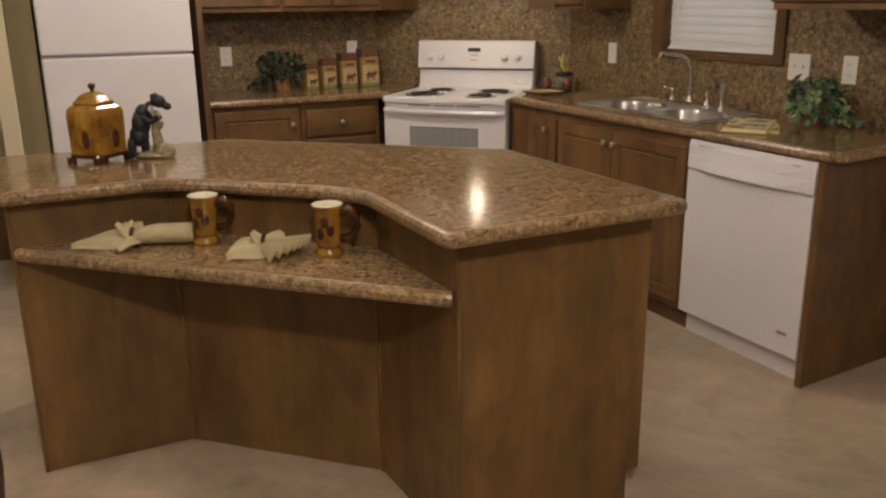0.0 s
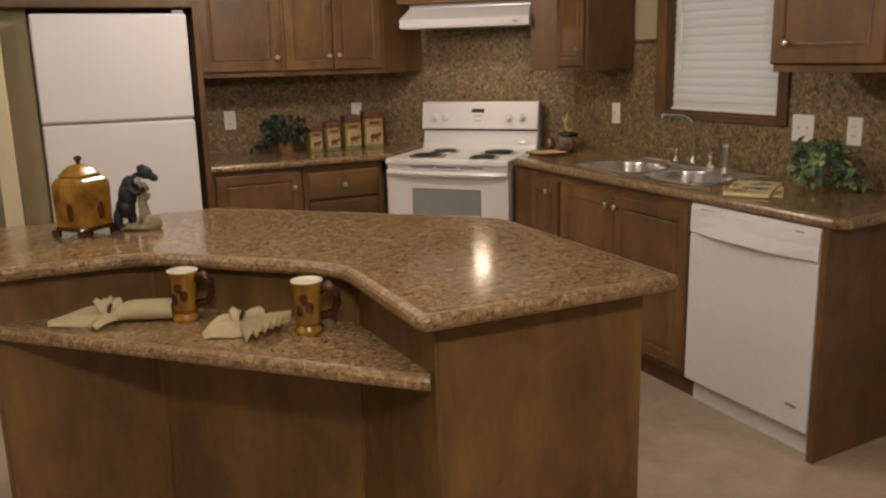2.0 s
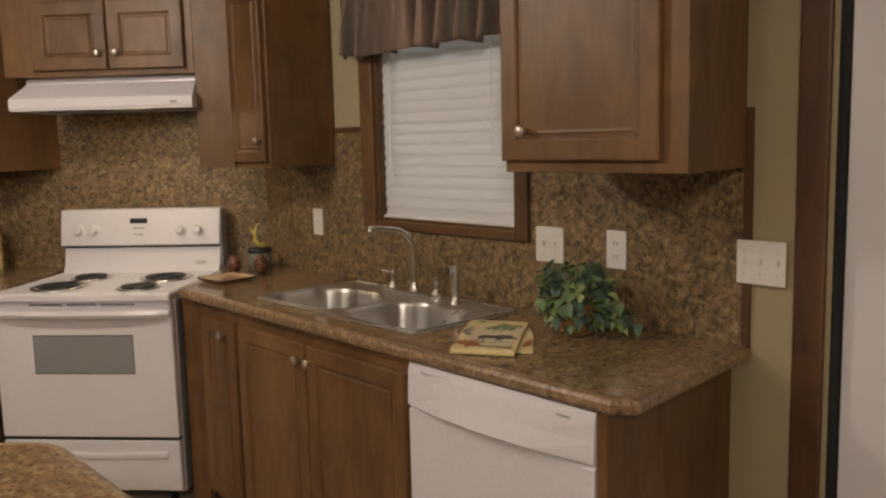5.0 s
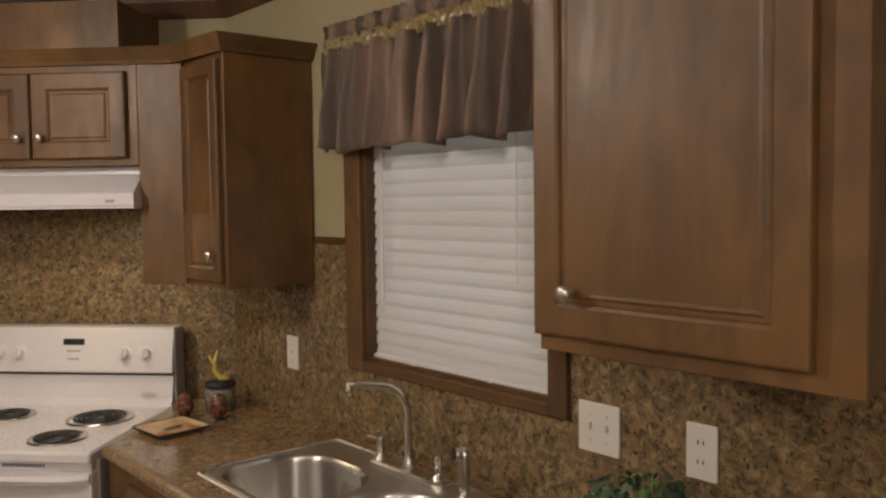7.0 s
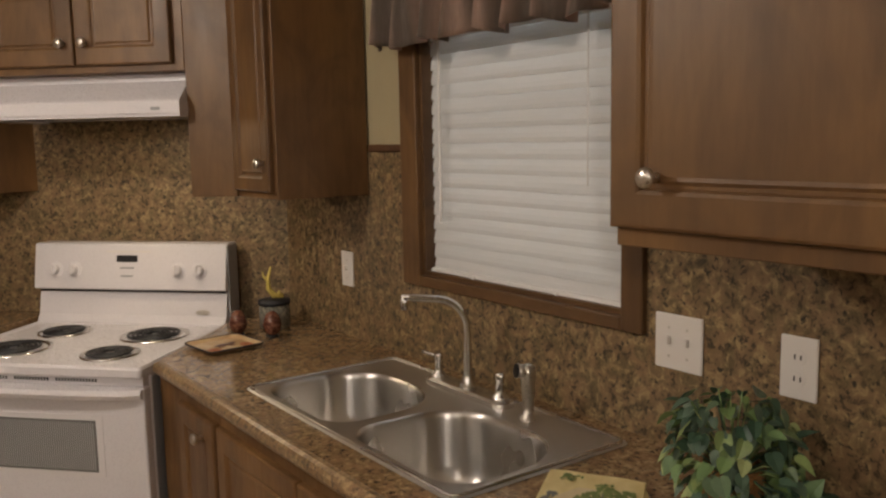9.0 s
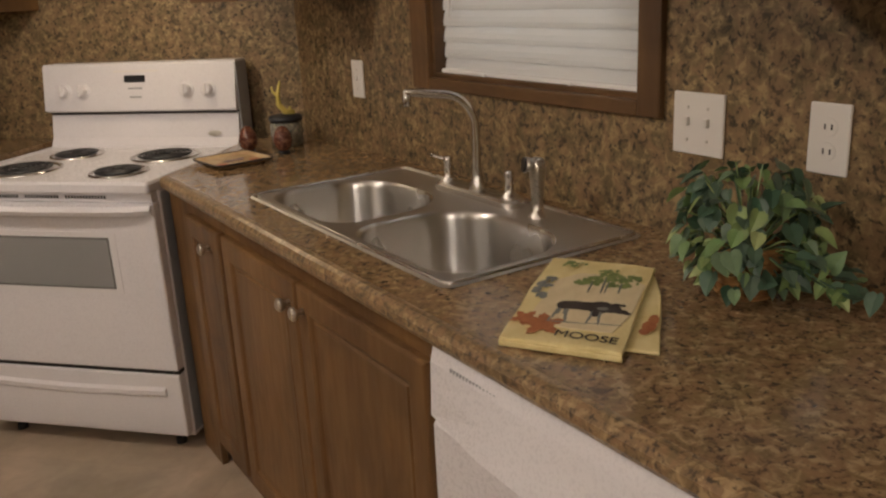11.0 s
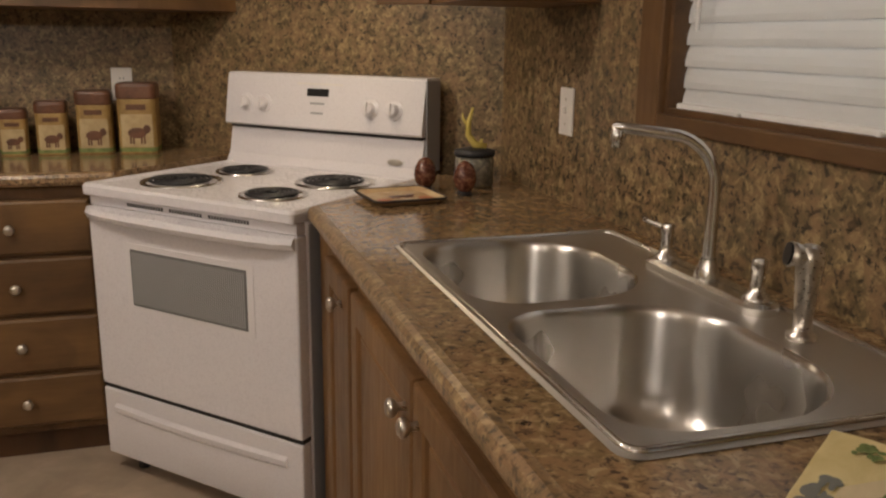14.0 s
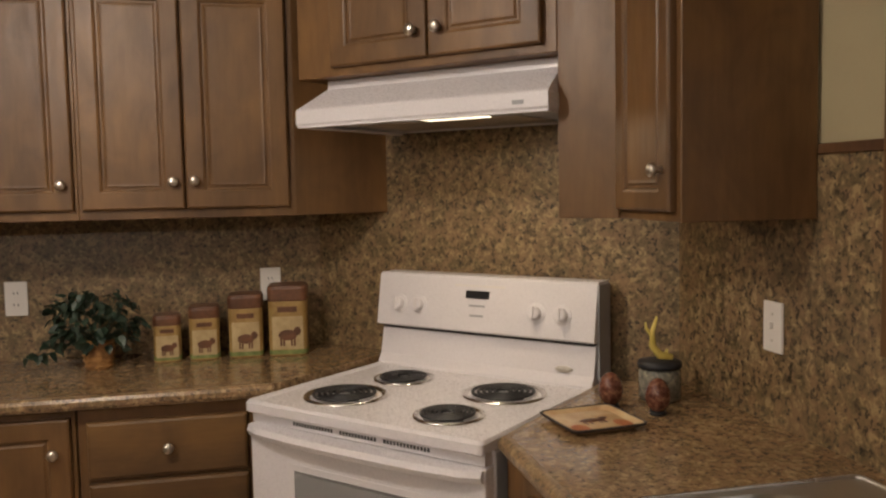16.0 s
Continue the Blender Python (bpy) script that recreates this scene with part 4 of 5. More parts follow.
# burners
for bx, by, br in ((-0.18, 0.16, 0.102), (-0.165, 0.41, 0.08), (0.195, 0.395, 0.102), (0.185, 0.135, 0.08)):
    bn = part("burner", lathe([(br * 1.16, 0.8985), (br * 1.14, 0.903), (br * 1.04, 0.902), (br * 0.94, 0.892), (br * 0.3, 0.884), (0, 0.884)], 32, cx=bx, cy=by), CHROME, st, "chrome drip pan", True)
    pts = []
    for i in range(120):
        a = i * 0.26
        r = 0.018 + (br * 0.92 - 0.018) * i / 119
        pts.append((bx + r * math.cos(a), by + r * math.sin(a), 0.906))
    part("coil", tube(pts, 0.0048, 6), COIL, bn, "black spiral heating coil", True)

# range hood
hd = thing("range_hood", pose(*diag(3.70, 2.20), 0, 0, 0, -45), "white sloped range hood under the cabinet", "range hood")
HW = 0.395
prof = [(0.0, 1.654), (-0.004, 1.66), (-0.004, 1.695), (0.0, 1.70), (0.115, 1.765), (0.118, 1.790), (0.50, 1.790), (0.50, 1.654)]
own = bmesh.new()
l = [own.verts.new((-HW + (0.0 if y < 0.05 else 0.02 if y < 0.2 else 0.0), y, z)) for y, z in prof]
r = [own.verts.new((HW - (0.0 if y < 0.05 else 0.02 if y < 0.2 else 0.0), y, z)) for y, z in prof]
for i in range(len(prof) - 1):
    own.faces.new((l[i], l[i + 1], r[i + 1], r[i]))
own.faces.new(l)
own.faces.new(r)
part("canopy", own, WHITE, hd)
bm = bmesh.new()
for x0, x1, y0, y1 in ((-HW + 0.002, HW - 0.002, 0.0, 0.02), (-HW + 0.002, -HW + 0.02, 0.02, 0.49), (HW - 0.02, HW - 0.002, 0.02, 0.49)):
    box(x0, x1, y0, y1, 1.648, 1.6545, bm=bm)
part("bottom_rim", bm, WHITE, hd)
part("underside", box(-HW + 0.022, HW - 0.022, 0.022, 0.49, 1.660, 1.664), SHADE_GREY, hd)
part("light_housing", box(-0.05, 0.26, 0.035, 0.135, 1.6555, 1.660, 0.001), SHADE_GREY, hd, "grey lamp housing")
part("grease_filter", box(-0.30, 0.22, 0.16, 0.44, 1.656, 1.660, 0.001), NICKEL, hd, "dull metal grease filter")
part("lamp_lens", box(-0.02, 0.17, 0.045, 0.125, 1.6525, 1.6565, 0.001), HOOD_LENS, hd, "lit hood lamp lens")
part("switch", box(0.30, 0.33, -0.006, -0.003, 1.668, 1.678), SHADE_GREY, hd)

# ---- dishwasher ----
dw = thing("dishwasher", pose(-0.607, 1.110, 0, 0, 0, SIDE), "white built-in dishwasher with a curved handle strip", "dishwasher")
DWW = 0.657
part("tub", box(0.005, DWW - 0.06, 0.02, 0.58, 0.09, base_top - 0.005), SHADE_GREY, dw)
part("door", loft([[(0.003, y, z), (DWW - 0.003, y, z), (DWW - 0.003, 0.02, z), (0.003, 0.02, z)] for y, z in ((-0.012, 0.098), (-0.022, 0.106), (-0.022, 0.735), (-0.016, 0.742))], cap_first=True), WHITE, dw)
cp = part("control_strip", loft([[(0.003, y, z), (0.16, y - b, z), (0.32, y - 1.3 * b, z), (0.48, y - b, z), (DWW - 0.003, y, z), (DWW - 0.003, 0.02, z), (0.003, 0.02, z)] for y, b, z in ((-0.018, 0.022, 0.745), (-0.026, 0.024, 0.752), (-0.024, 0.012, 0.80), (-0.022, 0.004, 0.845), (-0.016, 0.0, 0.870))], cap_first=True), WHITE, dw)
vb = bmesh.new()
for i in range(14):
    box(0.06 + i * 0.0085, 0.064 + i * 0.0085, -0.0235, -0.021, 0.847, 0.853, bm=vb)
tagged(part("vent_slot", vb, SHADE_GREY, cp), kind="stuff")
part("marking", box(0.545, 0.585, -0.0248, -0.021, 0.842, 0.848), SHADE_GREY, cp)
part("badge", box(0.55, 0.60, -0.0236, -0.0215, 0.185, 0.197), NICKEL, dw)
part("toe_panel", box(0.004, DWW - 0.004, 0.03, 0.06, 0.0, 0.094), WHITE_SOFT, dw)

# ---- sink and tap ----
sk = thing("kitchen_sink", pose(0, 0, 0), "stainless steel double-bowl sink set into the worktop", "sink")
rim_z = CTR + 0.005
o_loop = rounded(SX0, SX1, SY0, SY1, 0.022, 5)
bowls = [((-0.508, -0.182, 1.680, 2.078), [0.085, 0.15, 0.15, 0.085]), ((-0.508, -0.182, 1.230, 1.642), [0.085, 0.15, 0.15, 0.085])]
loops = [o_loop] + [rounded(*b, r, 16) for b, r in bowls]
bm = filled(loops, rim_z)
loft([[(x, y, rim_z) for x, y in o_loop], [(x, y, CTR + 0.0015) for x, y in rounded(SX0 - 0.008, SX1 + 0.008, SY0 - 0.008, SY1 + 0.008, 0.028, 5)]], bm=bm, cap_last=False)
bmesh.ops.remove_doubles(bm, verts=bm.verts[:], dist=0.0002)
part("rim", bm, STEEL_RIM, sk)
bead = rounded(SX0 + 0.003, SX1 - 0.003, SY0 + 0.003, SY1 - 0.003, 0.02, 5)
part("rim_bead", tube([(x, y, rim_z + 0.0005) for x, y in bead + bead[:2]], 0.0048, 8, caps=False), STEEL, sk, "raised steel edge", True)
for (x0, x1, y0, y1), r in bowls:
    lp = []
    for o, z in ((0.0, 0.0), (0.002, -0.0015), (0.005, -0.004), (0.007, -0.009), (0.008, -0.02), (0.010, -0.06), (0.012, -0.10), (0.0145, -0.135), (0.018, -0.152), (0.024, -0.164), (0.033, -0.173), (0.045, -0.178), (0.06, -0.1805), (0.085, -0.182), (0.11, -0.1825)):
        lp.append([(x, y, rim_z + z) for x, y in rounded(x0 + o, x1 - o, y0 + o, y1 - o, [max(0.02, q - o * 0.7) for q in r], 16)])
    cx, cy = (x0 + x1) / 2, (y0 + y1) / 2
    bw = part("bowl", moved(loft(lp), Matrix.Translation((-cx, -cy, 0))), STEEL, sk, "brushed steel bowl", True)
    bw.location = (cx, cy, 0)
    part("drain", lathe([(0.045, rim_z - 0.182), (0.042, rim_z - 0.178), (0.03, rim_z - 0.1805), (0, rim_z - 0.181)], 20), CHROME, bw, "round metal drain", True)
fa = thing("kitchen_faucet", pose(-0.118, 1.685, rim_z), "chrome high-arc kitchen faucet with two lever handles", "faucet")
part("base_plate", loft([[(x, y, z) for x, y in rounded(-0.03 + o, 0.03 - o, -0.16 + o, 0.16 - o, 0.028 - o * 0.5, 5)] for o, z in ((0, 0), (0, 0.012), (0.006, 0.018))]), CHROME, fa)
pts = [(0, 0, 0.015), (0, 0, 0.06), (0, 0, 0.15)]
dirv = Vector((-0.155, 0.075, 0)).normalized()
for i in range(1, 9):
    a = radians(i * 86 / 8)
    pts.append(tuple(dirv * 0.075 * (1 - math.cos(a)) + Vector((0, 0, 0.165 + 0.082 * math.sin(a)))))
pts += [tuple(dirv * 0.145 + Vector((0, 0, 0.256))), tuple(dirv * 0.162 + Vector((0, 0, 0.257)))]
part("spout", tube(pts, [0.0125, 0.0105, 0.0098] + [0.0094] * 8 + [0.009, 0.009], 14), CHROME, fa, smooth=True)
part("aerator", lathe([(0, 0.225), (0.009, 0.225), (0.010, 0.24), (0.008, 0.262), (0, 0.264)], 14, cx=dirv.x * 0.158, cy=dirv.y * 0.158), CHROME, fa, smooth=True)
part("collar", lathe([(0.021, 0.015), (0.021, 0.025), (0.015, 0.04), (0.013, 0.05)], 16), CHROME, fa, smooth=True)
for yy, s in ((0.125, 1), (-0.125, -1)):
    hl = part("handle", lathe([(0.021, 0.012), (0.022, 0.018), (0.019, 0.024), (0.012, 0.030), (0.0105, 0.040), (0.0100, 0.062), (0.0115, 0.064), (0.0115, 0.078), (0.009, 0.081), (0, 0.081)], 16, cy=yy), CHROME, fa, smooth=True)
    part("lever", tube([(0, yy, 0.073), (-0.016, yy + s * 0.022, 0.078), (-0.026, yy + s * 0.038, 0.084)], [0.0055, 0.0042, 0.0048], 8), CHROME, hl, smooth=True)
sp = thing("sink_sprayer", pose(-0.135, 1.440, rim_z) @ Matrix.Diagonal((1.0, 1.0, 0.86, 1)), "chrome side sprayer with a dark nozzle", "sink sprayer")
part("body", lathe([(0.02, 0), (0.02, 0.008), (0.013, 0.012), (0.0125, 0.04), (0.0155, 0.09), (0.018, 0.128), (0.016, 0.146), (0.008, 0.152), (0, 0.153)], 16), NICKEL, sp, smooth=True)
part("nozzle", tube([(0.0, 0, 0.128), (-0.012, 0.006, 0.134), (-0.024, 0.011, 0.136)], [0.015, 0.017, 0.0205], 16), NICKEL, sp, smooth=True)
part("nozzle_face", tube([(-0.0242, 0.0111, 0.136), (-0.0272, 0.0125, 0.1365)], 0.018, 16), BLACK, sp)

# ---- wall plates ----


def plate(name, m, w, h, toggles=0, outlet=False, label=""):
    """A wall plate; its face points along -y."""
    p = thing(name, m, label, "outlet" if outlet else "light switch")
    part("cover", box(-w / 2, w / 2, -0.007, 0, -h / 2, h / 2, 0.003), PLATE, p)
    for i in range(toggles):
        x = (i - (toggles - 1) / 2) * 0.046
        part("toggle", box(x - 0.005, x + 0.005, -0.016, -0.006, -0.004, 0.012, 0.002), PLATE, p)
        for s in (-1, 1):
            part("screw", lathe([(0, 0), (0.003, 0), (0.003, 0.001), (0, 0.0015)], 8, cx=0), NICKEL, p).matrix_local = Matrix.Translation((x, -0.007, s * 0.03)) @ Matrix.Rotation(radians(90), 4, "X")
    if outlet:
        for s in (-1, 1):
            part("socket", moved(lathe([(0, 0), (0.016, 0), (0.015, 0.002), (0, 0.0025)], 16), Matrix.Translation((0, -0.006, s * 0.02)) @ Matrix.Rotation(radians(90), 4, "X")), PLATE, p)
            for dx in (-0.006, 0.006):
                part("slot", box(dx - 0.0012, dx + 0.0012, -0.0092, -0.0085, s * 0.02 - 0.004, s * 0.02 + 0.005), DARK, p)
    return p


PW, PH = 0.072, 0.116
plate("wall_outlet", pose(-0.0065, 2.502 - PW / 2, 1.199 - PH / 2, 0, 0, SIDE), PW, PH, 1, label="white single switch plate on the backsplash")
plate("wall_switch", pose(-0.0065, 1.178 - 0.058, 1.197 - PH / 2, 0, 0, SIDE), 0.117, PH, 2, label="white double switch plate on the backsplash")
plate("wall_outlet", pose(-0.0065, 0.892 - PW / 2, 1.2 - PH / 2, 0, 0, SIDE), PW, PH, 0, True, "white outlet plate on the backsplash")
plate("wall_switch", pose(-0.016, 0.391, 1.145, 0, 0, SIDE), 0.135, PH, 3, label="white triple switch plate beside the door")
plate("wall_outlet", pose(-1.95, YL - 0.0065, 1.125), PW, PH, 0, True, "white outlet plate on the backsplash")
plate("wall_outlet", pose(-1.11, YL - 0.0065, 1.14), PW, PH, 0, True, "white outlet plate behind the canisters")

# ---- island ----
IT = 0.928       # top of the island
ix0, ix1, iy0, iy1 = -3.265, -1.595, 0.035, 1.745    # outer edges of the L
ax, ay = -2.325, 1.035                                # inner edges of the two arms
isl = thing("kitchen_island", pose(0, 0, 0), "brown wooden L-shaped kitchen island with a lower breakfast ledge", "kitchen island")
kick = [(-3.222, 1.115), (-2.765, 1.115), (-2.266, 0.62), (-2.246, 0.125), (-1.69, 0.13), (-1.69, 0.96), (-2.45, 1.65), (-3.222, 1.65)]
part("cabinet_body", prism(kick, 0.0, IT - 0.041, 0.002, 1), ISLAND_WOOD, isl)
part("aisle_cabinet", prism([(-1.6898, 0.131), (-1.645, 0.131), (-1.645, 0.98), (-2.43, 1.70), (-3.222, 1.70), (-3.222, 1.6502), (-2.4499, 1.6502), (-1.6898, 0.9602)], 0.10, IT - 0.0415, 0.002, 1), ISLAND_WOOD, isl)
for (sx, sy) in ((-2.765, 1.112), (-2.2665, 0.617), (-2.2465, 0.1245), (-3.2245, 1.1125)):
    part("corner_bead", prism([(sx - 0.006, sy - 0.006), (sx + 0.006, sy - 0.006), (sx + 0.006, sy + 0.006), (sx - 0.006, sy + 0.006)], 0.0, IT - 0.042, 0.002, 1), ISLAND_WOOD, isl)


def round_corners(poly, radii, seg=6):
    """A polygon with its corners rounded, each by its own radius."""
    out, n = [], len(poly)
    for i in range(n):
        p, a, b = Vector(poly[i]), Vector(poly[i - 1]), Vector(poly[(i + 1) % n])
        r = radii[i]
        if r <= 0:
            out.append(tuple(p))
            continue
        u, v = (a - p).normalized(), (b - p).normalized()
        for k in range(seg + 1):
            t = k / seg
            out.append(tuple((1 - t) ** 2 * (p + u * r) + 2 * t * (1 - t) * p + t * t * (p + v * r)))
    return out


# worktop outline, clockwise so that the rolled edge lies outside
top_poly = [(ix0, ay), (-2.775, ay), (ax, 0.60), (ax, iy0), (ix1, iy0), (ix1, 0.985), (-2.42, iy1), (ix0, iy1)]
ring = round_corners(top_poly, [0.05, 0.10, 0.10, 0.035, 0.04, 0.06, 0.06, 0.05])
prof = [(o - 0.026, z - CTR + IT) for o, z in NOSE]
isl_top = thing("island_worktop", pose(0, 0, 0), "glossy brown speckled granite-look island top with a rolled edge", "worktop")
part("rolled_edge", sweep(ring, prof, closed=True), EDGE, isl_top)
bm = bmesh.new()
inner = []
P = [Vector(p) for p in ring]
for i, p in enumerate(P):
    d0, d1 = (p - P[i - 1]).normalized(), (P[(i + 1) % len(P)] - p).normalized()
    n0, n1 = Vector((d0.y, -d0.x)), Vector((d1.y, -d1.x))
    nn = (n0 + n1).normalized()
    nn /= max(0.3, nn.dot(n0))
    inner.append((p.x - nn.x * 0.026, p.y - nn.y * 0.026))
filled([inner], IT, bm=bm)
filled([inner], IT - 0.039, bm=bm)
bmesh.ops.remove_doubles(bm, verts=bm.verts[:], dist=0.0004)
part("slab", bm, GRANITE, isl_top)

LZ = 0.748
ledge = thing("breakfast_ledge", pose(0, 0, 0), "brown speckled granite-look ledge across the notch of the island", "worktop")
lp_in = [(-3.205, 1.110), (-2.766, 1.110), (-2.2705, 0.616), (-2.2525, 0.150), (-2.262, 0.155)]
bm = filled([lp_in], LZ)
filled([lp_in], LZ - 0.039, bm=bm)
part("rolled_edge", sweep([(-3.205, 1.110), (-2.262, 0.155), (-2.2525, 0.150)], [(o, z - CTR + LZ) for o, z in NOSE]), EDGE, ledge)
bmesh.ops.remove_doubles(bm, verts=bm.verts[:], dist=0.0004)
part("slab", bm, GRANITE, ledge)

# ---- things on the island ----


def jar():
    t = thing("cookie_jar", pose(-2.925, 1.475, IT, 0, 0, 42) @ Matrix.Diagonal((0.89, 0.89, 0.95, 1)), "amber glazed square ceramic cookie jar with a domed lid", "jar")
    s = 0.079
    lps = []
    for k, z in ((0.92, 0.028), (0.94, 0.034), (0.95, 0.08), (0.965, 0.14), (0.97, 0.165), (0.95, 0.180), (0.89, 0.192), (0.78, 0.200), (0.66, 0.203)):
        lps.append([(x, y, z) for x, y in rounded(-s * k, s * k, -s * k, s * k, 0.016, 5)])
    part("body", loft(lps, cap_first=True), AMBER, t)
    part("base_rim", loft([[(x, y, z) for x, y in rounded(-s * k, s * k, -s * k, s * k, 0.02, 4)] for k, z in ((0.98, 0.018), (1.02, 0.024), (0.96, 0.032))], cap_first=True), AMBER_DARK, t, "dark glazed base")
    for sx in (-1, 1):
        for sy in (-1, 1):
            part("foot", prism([(sx * s * 1.05, sy * s * 1.05), (sx * s * 0.6, sy * s * 1.05), (sx * s * 0.75, sy * s * 0.75), (sx * s * 1.05, sy * s * 0.6)], 0.0, 0.02), AMBER_DARK, t)
    lid = part("lid", loft([[(x, y, z) for x, y in rounded(-s * k, s * k, -s * k, s * k, s * k * 0.35, 5)] for k, z in ((0.68, 0.2025), (0.74, 0.207), (0.70, 0.213), (0.62, 0.218), (0.52, 0.230), (0.36, 0.240), (0.15, 0.246))], cap_first=True), AMBER, t, "domed amber lid", True)
    part("lid_knob", lathe([(0.008, 0.246), (0.007, 0.254), (0.014, 0.262), (0.013, 0.272), (0, 0.278)], 14), AMBER_DARK, lid, smooth=True)
    for a in range(4):
        part("leaf_relief", moved(blob(0.018, 0.004, 0.034, (0, 0, 0)), Matrix.Rotation(radians(90 * a), 4, "Z") @ Matrix.Translation((0.012, -s * 0.945, 0.085))), AMBER_DARK, t, smooth=True)


jar()


def bear():
    t = bmesh.new()
    R = lambda a, ax="Y": Matrix.Rotation(radians(a), 4, ax)
    blob(0.030, 0.032, 0.050, (-0.020, 0, 0.112), t, 18, R(8))
    blob(0.031, 0.034, 0.036, (-0.030, 0, 0.072), t, 18)
    blob(0.024, 0.027, 0.026, (-0.010, 0, 0.150), t, 16, R(30))
    for side in (-1, 1):
        blob(0.015, 0.015, 0.036, (-0.036 + 0.016 * side, 0.018 * side, 0.036), t, 12)
        blob(0.019, 0.013, 0.009, (-0.030 + 0.016 * side, 0.018 * side, 0.013), t, 12)
        tube([(-0.008, 0.024 * side, 0.142), (0.014, 0.022 * side, 0.118), (0.040, 0.010 * side, 0.132)], [0.013, 0.012, 0.009], 9, t)
        blob(0.008, 0.006, 0.009, (0.030, 0.015 * side, 0.200), t, 10)
    blob(0.026, 0.022, 0.021, (0.042, 0, 0.184), t, 18, R(32))
    blob(0.018, 0.013, 0.013, (0.066, 0, 0.168), t, 14, R(32))
    blob(0.014, 0.016, 0.016, (0.012, 0, 0.168), t, 12)
    me_bear = len(t.faces)
    blob(0.010, 0.012, 0.014, (0.018, -0.008, 0.158), t, 12)
    blob(0.004, 0.004, 0.010, (0.040, -0.012, 0.148), t, 8)
    n_grey = len(t.faces)
    tube([(0.032, 0, 0.015), (0.030, 0, 0.050), (0.024, 0, 0.090), (0.030, 0, 0.130), (0.034, 0, 0.150)], [0.026, 0.018, 0.014, 0.013, 0.010], 10, t)
    tube([(0.026, 0, 0.092), (0.046, -0.004, 0.104), (0.050, -0.004, 0.116)], [0.010, 0.007, 0.006], 8, t)
    blob(0.066, 0.042, 0.012, (0.010, 0, 0.008), t, 18)
    blob(0.036, 0.030, 0.030, (0.048, -0.004, 0.018), t, 14)
    t.faces.ensure_lookup_table()
    for i, f in enumerate(t.faces):
        f.material_index = 0 if i < me_bear else 1 if i < n_grey else 2
    ob = part("bear_figurine", t, [BEAR, BEAR_GREY, STUMP], None, smooth=True)
    ob.matrix_world = pose(-2.762, 1.455, IT, 0, 0, -25) @ Matrix.Scale(1.06, 4)
    tagged(ob, "dark resin bear figurine leaning on a stump", "figurine")


bear()


def mug(x, y, turn):
    t = thing("mug", pose(x, y, LZ, 0, 0, turn) @ Matrix.Diagonal((1.05, 1.05, 1.13, 1)), "amber glazed footed mug with a dark brown handle", "mug", "mugs on the ledge")
    part("body", lathe([(0, 0.022), (0.03, 0.022), (0.033, 0.03), (0.034, 0.05), (0.036, 0.09), (0.040, 0.122), (0.042, 0.130), (0.040, 0.131), (0.037, 0.122), (0.033, 0.08), (0.031, 0.035), (0, 0.032)], 26), AMBER, t, smooth=True)
    part("rim", lathe([(0.0415, 0.1285), (0.042, 0.132), (0.039, 0.1325), (0.036, 0.118), (0.0335, 0.09)], 26), CREAM, t, "cream glazed inside", True)
    part("foot", lathe([(0, 0.0), (0.036, 0.0), (0.038, 0.004), (0.036, 0.012), (0.030, 0.018), (0.029, 0.024), (0, 0.024)], 26), AMBER, t, smooth=True)
    part("handle", tube([(0.033, 0, 0.108), (0.058, 0, 0.118), (0.078, 0, 0.10), (0.08, 0, 0.075), (0.066, 0, 0.05), (0.034, 0, 0.042)], [0.012, 0.013, 0.012, 0.011, 0.010, 0.011], 10), AMBER_DARK, t, "thick dark brown handle", True)
    for a, z in ((-70, 0.07), (-115, 0.062), (-92, 0.092)):
        part("leaf_print", moved(blob(0.011, 0.003, 0.015), Matrix.Rotation(radians(a + 90), 4, "Z") @ Matrix.Translation((0, -0.0355, z))), AMBER_DARK, t, smooth=True)


mug(-2.70, 0.895, -30)
mug(-2.415, 0.60, -30)


def cloth_leaf(length, width, lift, curl, pleats=0.0, point=1.0, nu=12, nv=25):
    """A tongue of folded cloth along +x from the ring: smooth and pointed, or fanned in pleats."""
    own = bmesh.new()
    rows = []
    for i in range(nu + 1):
        u = i / nu
        row = []
        for j in range(nv):
            v = 2 * j / (nv - 1) - 1
            if pleats:
                half = 0.012 + width * u ** 0.8
                reach = length * u * (1 - 0.22 * v * v + 0.04 * math.cos(pleats * math.pi * v))
                z = 0.020 + lift * u + 0.011 * (0.2 + u) * (abs((v * pleats) % 2 - 1) - 0.5) * 2 - 0.012 * u * v * v
            else:
                half = 0.012 + width * math.sin(math.pi * min(1.0, 0.12 + 0.80 * u ** 0.8)) * (1 - 0.25 * u * point)
                reach = length * u * (1 - 0.10 * v * v)
                z = 0.018 + lift * u + curl * (1 - v * v) * math.sin(math.pi * u) + 0.004 * math.sin(5 * v + 3 * u)
            row.append(own.verts.new((0.004 + reach, v * half, max(0.001, z))))
        rows.append(row)
    for a, b in zip(rows, rows[1:]):
        for j in range(nv - 1):
            own.faces.new((a[j], a[j + 1], b[j + 1], b[j]))
    bmesh.ops.solidify(own, geom=own.faces[:], thickness=0.0028)
    return own


